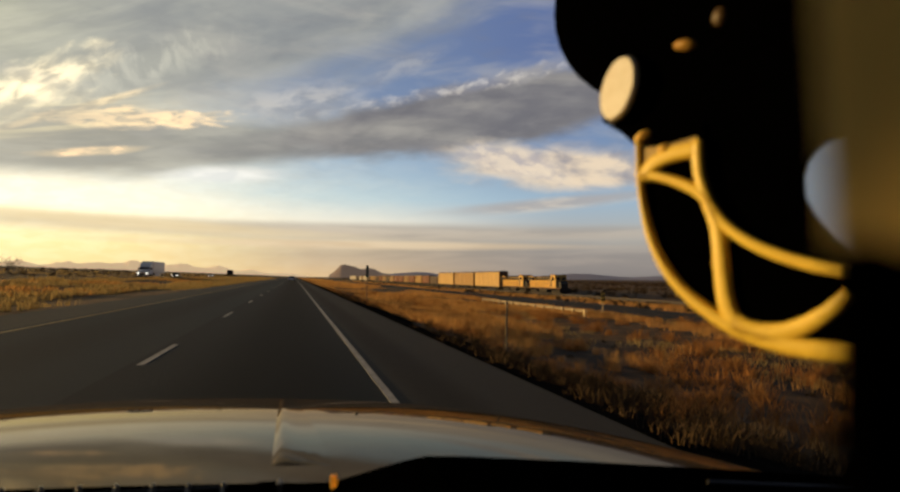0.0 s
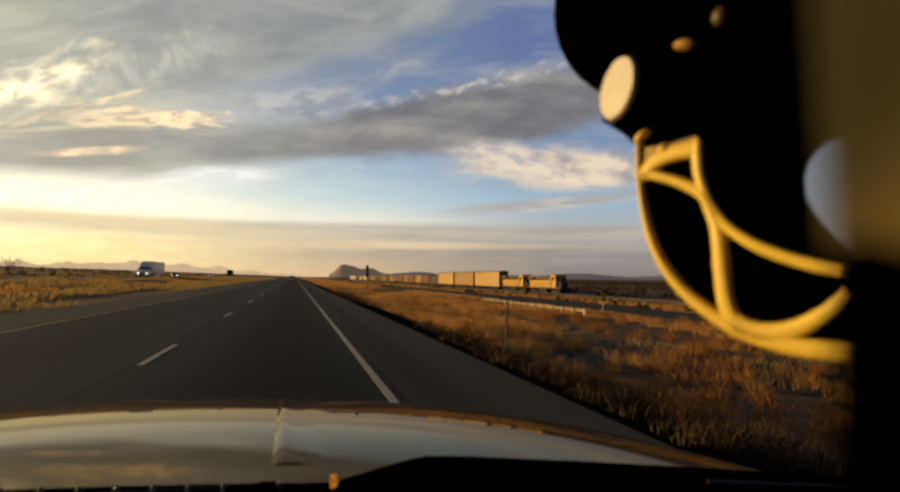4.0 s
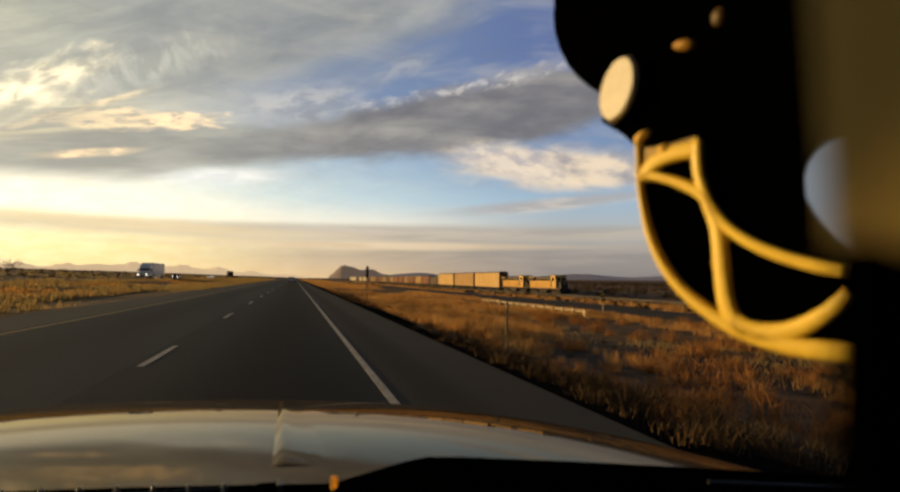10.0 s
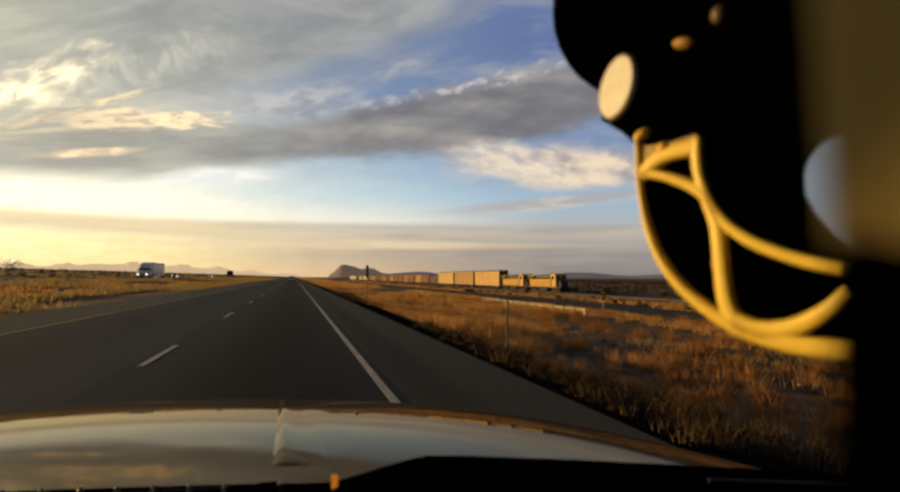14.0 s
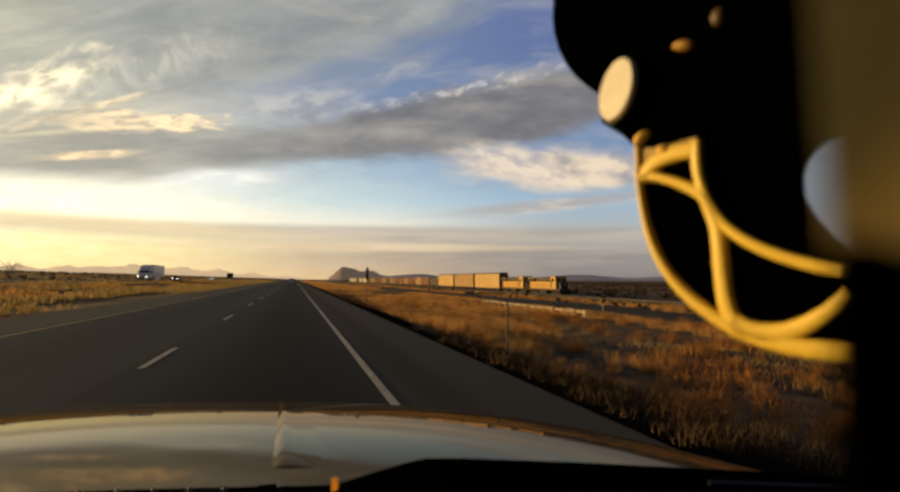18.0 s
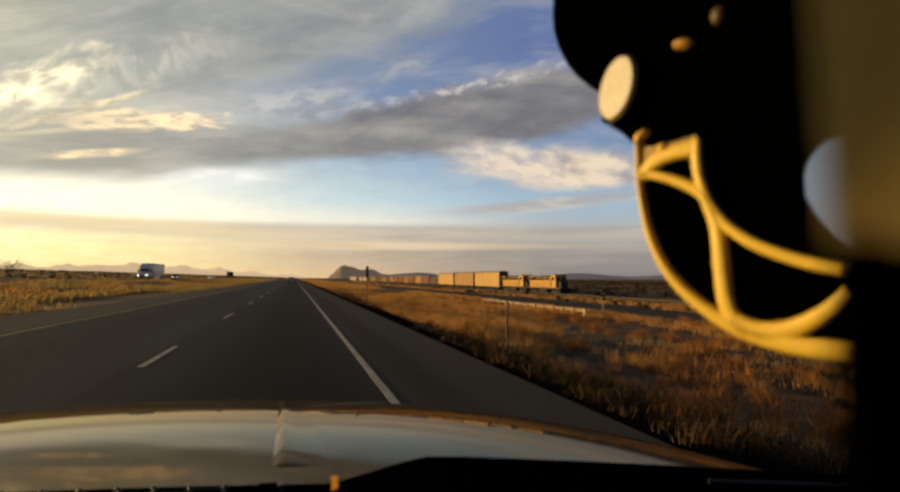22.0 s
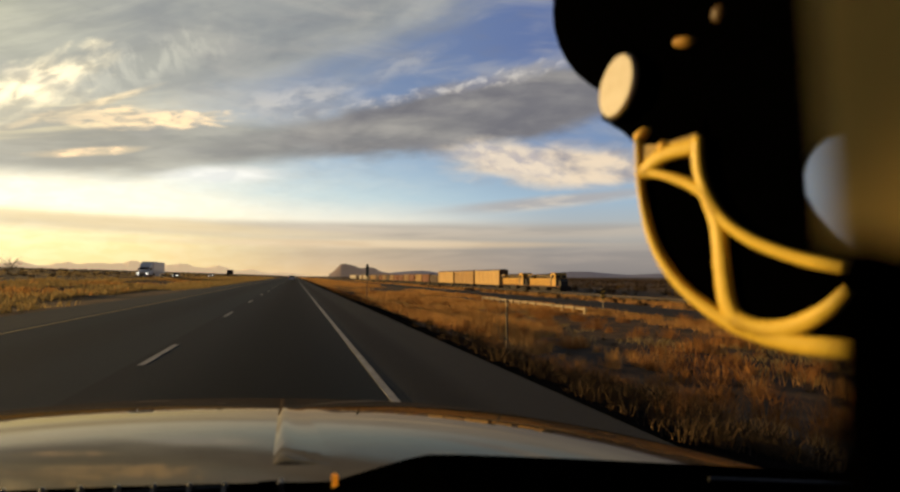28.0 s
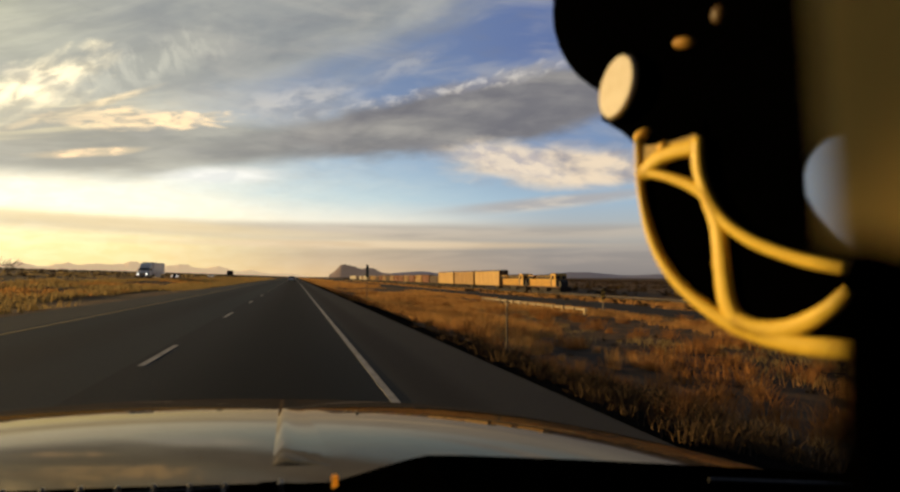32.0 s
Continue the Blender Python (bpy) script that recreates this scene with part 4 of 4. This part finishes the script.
bm = bmesh.new()
rows = []
for j in range(31):
    row = []
    for i in range(61):
        x = -.93 + 1.86 * i / 60
        e = hood_edge(x)
        y0 = min(.685, e - .05)
        if j <= 26:
            yy = y0 + (e - y0) * (j / 26) ** .8
            p = (x, yy, hood_z(x, yy))
        else:
            out, down = ((.012, .004), (.022, .014), (.028, .04), (.03, .16))[j - 27]
            gx = .94 * 2.88 * abs(x) ** 1.88 * (1 if x > 0 else -1)
            g = math.hypot(gx, 1)
            p = (x + out * gx / g, e + out / g, hood_z(x, e) - down)
        row.append(bm.verts.new(p))
    rows.append(row)
for a, b in zip(rows, rows[1:]):
    for i in range(60):
        bm.faces.new((a[i], a[i + 1], b[i + 1], b[i]))
bmesh.ops.recalc_face_normals(bm, faces=bm.faces)
bonnet = part("bonnet", bm, CHAMPAGNE, car, "glossy champagne bonnet mirroring the sky", smooth=True)
bm = bmesh.new()
rr = []
for j in range(17):
    f = max(0, j - 2) / 14
    yy = (.752, .757, .765)[j] if j < 3 else .765 + .835 * f
    w = .076 - .054 * f
    x0 = -.021 - .004 * f
    top = (-.0006, .0016, .003)[j] if j < 3 else (.0036 - .0008 * f if j < 15 else (-.002, -.012)[j - 15])
    row = []
    for u, k in ((0, -.04), (.05, .3), (.11, .75), (.2, 1), (.38, .72), (.58, .36), (.8, .11), (1, -.05)):
        row.append(bm.verts.new((x0 + u * w, yy, hood_z(x0 + u * w, yy) + top * k)))
    rr.append(row)
for a, b in zip(rr, rr[1:]):
    for i in range(7):
        bm.faces.new((a[i], a[i + 1], b[i + 1], b[i]))
bmesh.ops.recalc_face_normals(bm, faces=bm.faces)
part("bonnet_crease", bm, CHAMPAGNE, bonnet, "raised centre crease", smooth=True)
bm = prism(bmesh.new(), [(-.8, 1.0), (.8, 1.0), (.8, 1.04), (0, 1.15), (-.8, 1.16)], .55, .95, "y")
part("cowl", bm, BLACK, car, "black plastic cowl panel")
bm = prism(bmesh.new(), [(-.8, 1.06), (.8, 1.06), (.8, 1.08), (0, 1.196), (-.8, 1.222)], .565, .682, "y")
part("cowl_tray", bm, BLACK, car)
for k in range(9):
    x = -.066 - .0325 * k
    zt = hood_z(x, .685) - .012
    bm = bmesh.new()
    prism(bm, [(.63, zt - .03), (.682, zt - .03), (.682, zt + .012), (.67, zt + .014), (.64, zt + .002)], x, x + .0035, "x")
    part("cowl_slat", bm, SLAT, car, "grey vent slat")
    # Gloss bead added on each slat to make a small highlight.
    bm = bmesh.new()
    bmesh.ops.create_uvsphere(bm, u_segments=10, v_segments=6, radius=1, matrix=Matrix.Translation((x + .002, .676, zt + .013)) @ Matrix.Diagonal((.0025, .005, .0035, 1)))
    part("cowl_gleam_bead", bm, BLACK_GLOSS, car, smooth=True)
part("cowl_rail", tube(bmesh.new(), (-.6, .682, hood_z(-.6, .685) - .004), (-.06, .682, hood_z(-.06, .685) - .004), .003, 8), BLACK_GLOSS, car)
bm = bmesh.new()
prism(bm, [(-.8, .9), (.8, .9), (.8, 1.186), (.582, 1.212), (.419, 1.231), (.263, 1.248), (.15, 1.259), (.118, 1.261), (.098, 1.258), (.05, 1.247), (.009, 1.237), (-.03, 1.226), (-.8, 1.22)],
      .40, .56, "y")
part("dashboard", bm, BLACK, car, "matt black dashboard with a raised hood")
part("washer_nozzle", bbox((-.0225, .665, 1.198), (.019, .02, .03), .002), BLACK, car)
part("nozzle_post", bbox((-.0095, .668, 1.199), (.005, .016, .03), .001), SLAT, car)
# Small rod added in place of an orange reflection on the dashboard.
part("amber_glint", tube(bmesh.new(), (.036, .545, 1.240), (.036, .545, 1.2535), .0028, 12), AMBER, car)
part("trim_strip", tube(bmesh.new(), (.362, .5, 1.2405), (.519, .5, 1.2245), .002, 8), BLACK_GLOSS, car, "thin glossy trim strip")
for k in (-.88, .80):
    bm = bmesh.new()
    prism(bm, [(-2.5, .3), (-2.2, .3), (-2.1, .62), (-1.5, .62), (-1.4, .3), (.45, .3), (.55, .66), (1.3, .66), (1.4, .32), (1.5, .6), (1.36, .93), (.6, 1.06), (-2.4, 1.06), (-2.55, .8)], k, k + .08, "x")
    part("side_panel", bm, CHAMPAGNE, car)
part("front_panel", bbox((0, 1.42, .62), (1.56, .1, .62), .04), CHAMPAGNE, car)
part("floor_pan", bbox((0, -.9, .36), (1.6, 3.0, .1)), BLACK, car)
part("roof", bbox((0, -1.0, 1.80), (1.36, 2.6, .06), .02), BLACK, car, "dark roof lining")
part("rear_wall", bbox((0, -2.4, 1.15), (1.5, .08, 1.5)), BLACK, car)
for s in (-1, 1):
    part("windscreen_pillar", tube(bmesh.new(), (s * .82, .78, 1.1), (s * .66, .28, 1.79), .03, 10), BLACK, car)
    part("rear_pillar", tube(bmesh.new(), (s * .8, -2.3, 1.06), (s * .66, -2.1, 1.79), .05, 10), BLACK, car)
    for yy in (.95, -1.8):
        wheel(car, s * .74, yy, .36, .22)

# ---- the clamp on the windscreen ----
PLANE = stand() @ Matrix.Translation((.13535, .02875, -.31924)) @ pose(0, 0, 0, 0, -52, 0)
mm = .001
mount = thing("windscreen_mount", PLANE, "black device mount with tan ribs hanging at the windscreen", "device mount")


def flat(outline, lo, hi):
    return prism(bmesh.new(), [(a * mm, b * mm) for a, b in outline], lo * mm, hi * mm, "z")


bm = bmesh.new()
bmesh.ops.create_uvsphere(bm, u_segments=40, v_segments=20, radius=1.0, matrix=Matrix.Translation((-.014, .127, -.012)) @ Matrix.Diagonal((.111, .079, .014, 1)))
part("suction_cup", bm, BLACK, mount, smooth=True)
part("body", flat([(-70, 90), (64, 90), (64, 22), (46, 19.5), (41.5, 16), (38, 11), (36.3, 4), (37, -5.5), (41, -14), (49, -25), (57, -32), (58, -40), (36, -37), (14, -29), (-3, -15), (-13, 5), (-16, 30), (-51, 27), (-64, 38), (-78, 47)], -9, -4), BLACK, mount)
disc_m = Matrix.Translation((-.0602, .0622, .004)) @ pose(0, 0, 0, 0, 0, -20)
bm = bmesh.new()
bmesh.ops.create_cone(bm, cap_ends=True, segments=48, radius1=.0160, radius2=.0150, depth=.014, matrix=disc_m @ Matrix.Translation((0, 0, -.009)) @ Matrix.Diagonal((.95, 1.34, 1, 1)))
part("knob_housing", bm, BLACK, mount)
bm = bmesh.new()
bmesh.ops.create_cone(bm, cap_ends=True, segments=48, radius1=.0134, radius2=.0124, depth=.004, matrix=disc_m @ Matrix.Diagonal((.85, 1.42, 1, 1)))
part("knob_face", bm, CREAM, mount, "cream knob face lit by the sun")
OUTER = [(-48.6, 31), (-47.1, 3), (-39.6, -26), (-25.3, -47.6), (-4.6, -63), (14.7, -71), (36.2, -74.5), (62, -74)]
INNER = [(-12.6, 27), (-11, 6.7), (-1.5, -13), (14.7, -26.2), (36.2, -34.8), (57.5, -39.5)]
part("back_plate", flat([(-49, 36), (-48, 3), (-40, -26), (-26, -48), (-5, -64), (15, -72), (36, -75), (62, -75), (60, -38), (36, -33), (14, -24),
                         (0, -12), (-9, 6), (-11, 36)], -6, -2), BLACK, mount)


def rib(name, pts, wide):
    part(name, bar(bmesh.new(), [(a * mm, b * mm) for a, b in pts], wide, .006), RIB, mount, smooth=True)


rib("outer_rib", OUTER, lambda t: .0028 + .0075 * max(0, t - .1) ** .8 if t < .9 else .009)
rib("inner_rib", INNER, .0058)
rib("cross_rib", [(-47.5, 12), (-33, 9), (-19.2, 3.8), (-9, -2.3), (-5.6, -8.4), (-1.2, -20.3), (.6, -37.7), (3.6, -57.8), (9, -67)], lambda t: .0046 + .0046 * t)
rib("upper_rib", [(-46, 10), (-38, 17), (-27.8, 20.8), (-14.2, 22)], .0085)
part("web", flat([(-48, 27), (-48, 9), (-40, 9), (-28, 18), (-13, 20), (-13, 29), (-33, 26)], -2, .5), WEB, mount, "dim tan web between the ribs")
rib("end_rib", [(58, -48), (51, -56.5), (42, -63.5), (31, -68.5), (18, -70), (8, -67)], lambda t: .006 + .006 * t)


def bead(name, a, b, sa, sb, sc, turn, material):
    bm = bmesh.new()
    bmesh.ops.create_uvsphere(bm, u_segments=16, v_segments=10, radius=mm, matrix=Matrix.Translation((a * mm, b * mm, -.003)) @ pose(0, 0, 0, 0, 0, turn) @ Matrix.Diagonal((sa, sb, sc, 1)))
    part(name, bm, material, mount, smooth=True)


# Added beads that stand in for golden glints on the mount.
bead("glint_bead", -20.9, 78.8, 7.8, 3.3, 6.0, -10, GLINT_GOLD)
bead("glint_bead", -1.5, 88.5, 5.0, 6.0, 5.0, -12, GLINT_DIM)
bead("glint_bead", -47.5, 33.3, 6.0, 3.2, 6.0, 28, GLINT_BRIGHT)
bead("glint_bead", -32.4, 24.6, 4.6, 3.3, 7.0, -10, GLINT_BRIGHT)

# The blurred edge of the holder, close by the lens
NEAR = stand() @ Matrix.Translation((0, 0, -.038))
holder = thing("camera_holder", NEAR, "dark holder arm with brown trim close to the lens", "holder")
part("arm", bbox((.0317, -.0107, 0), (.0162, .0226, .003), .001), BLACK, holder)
bm = bbox((.008, .0107, -.001), (.016, .0222, .002), .0006)
bmesh.ops.transform(bm, matrix=Matrix.Translation((.0232, 0, -.001)) @ pose(0, 0, 0, 0, -42, 0), verts=bm.verts)
bmesh.ops.transform(bm, matrix=Matrix.Translation((.0232, .0107, 0)) @ pose(0, 0, 0, 0, 0, 4) @ Matrix.Translation((-.0237, -.0107, 0)), verts=bm.verts)
# The sunlit look is in the trim's colour.
part("trim", bm, TRIM_BROWN, holder, "brown trim, sunlit look put into its colour")
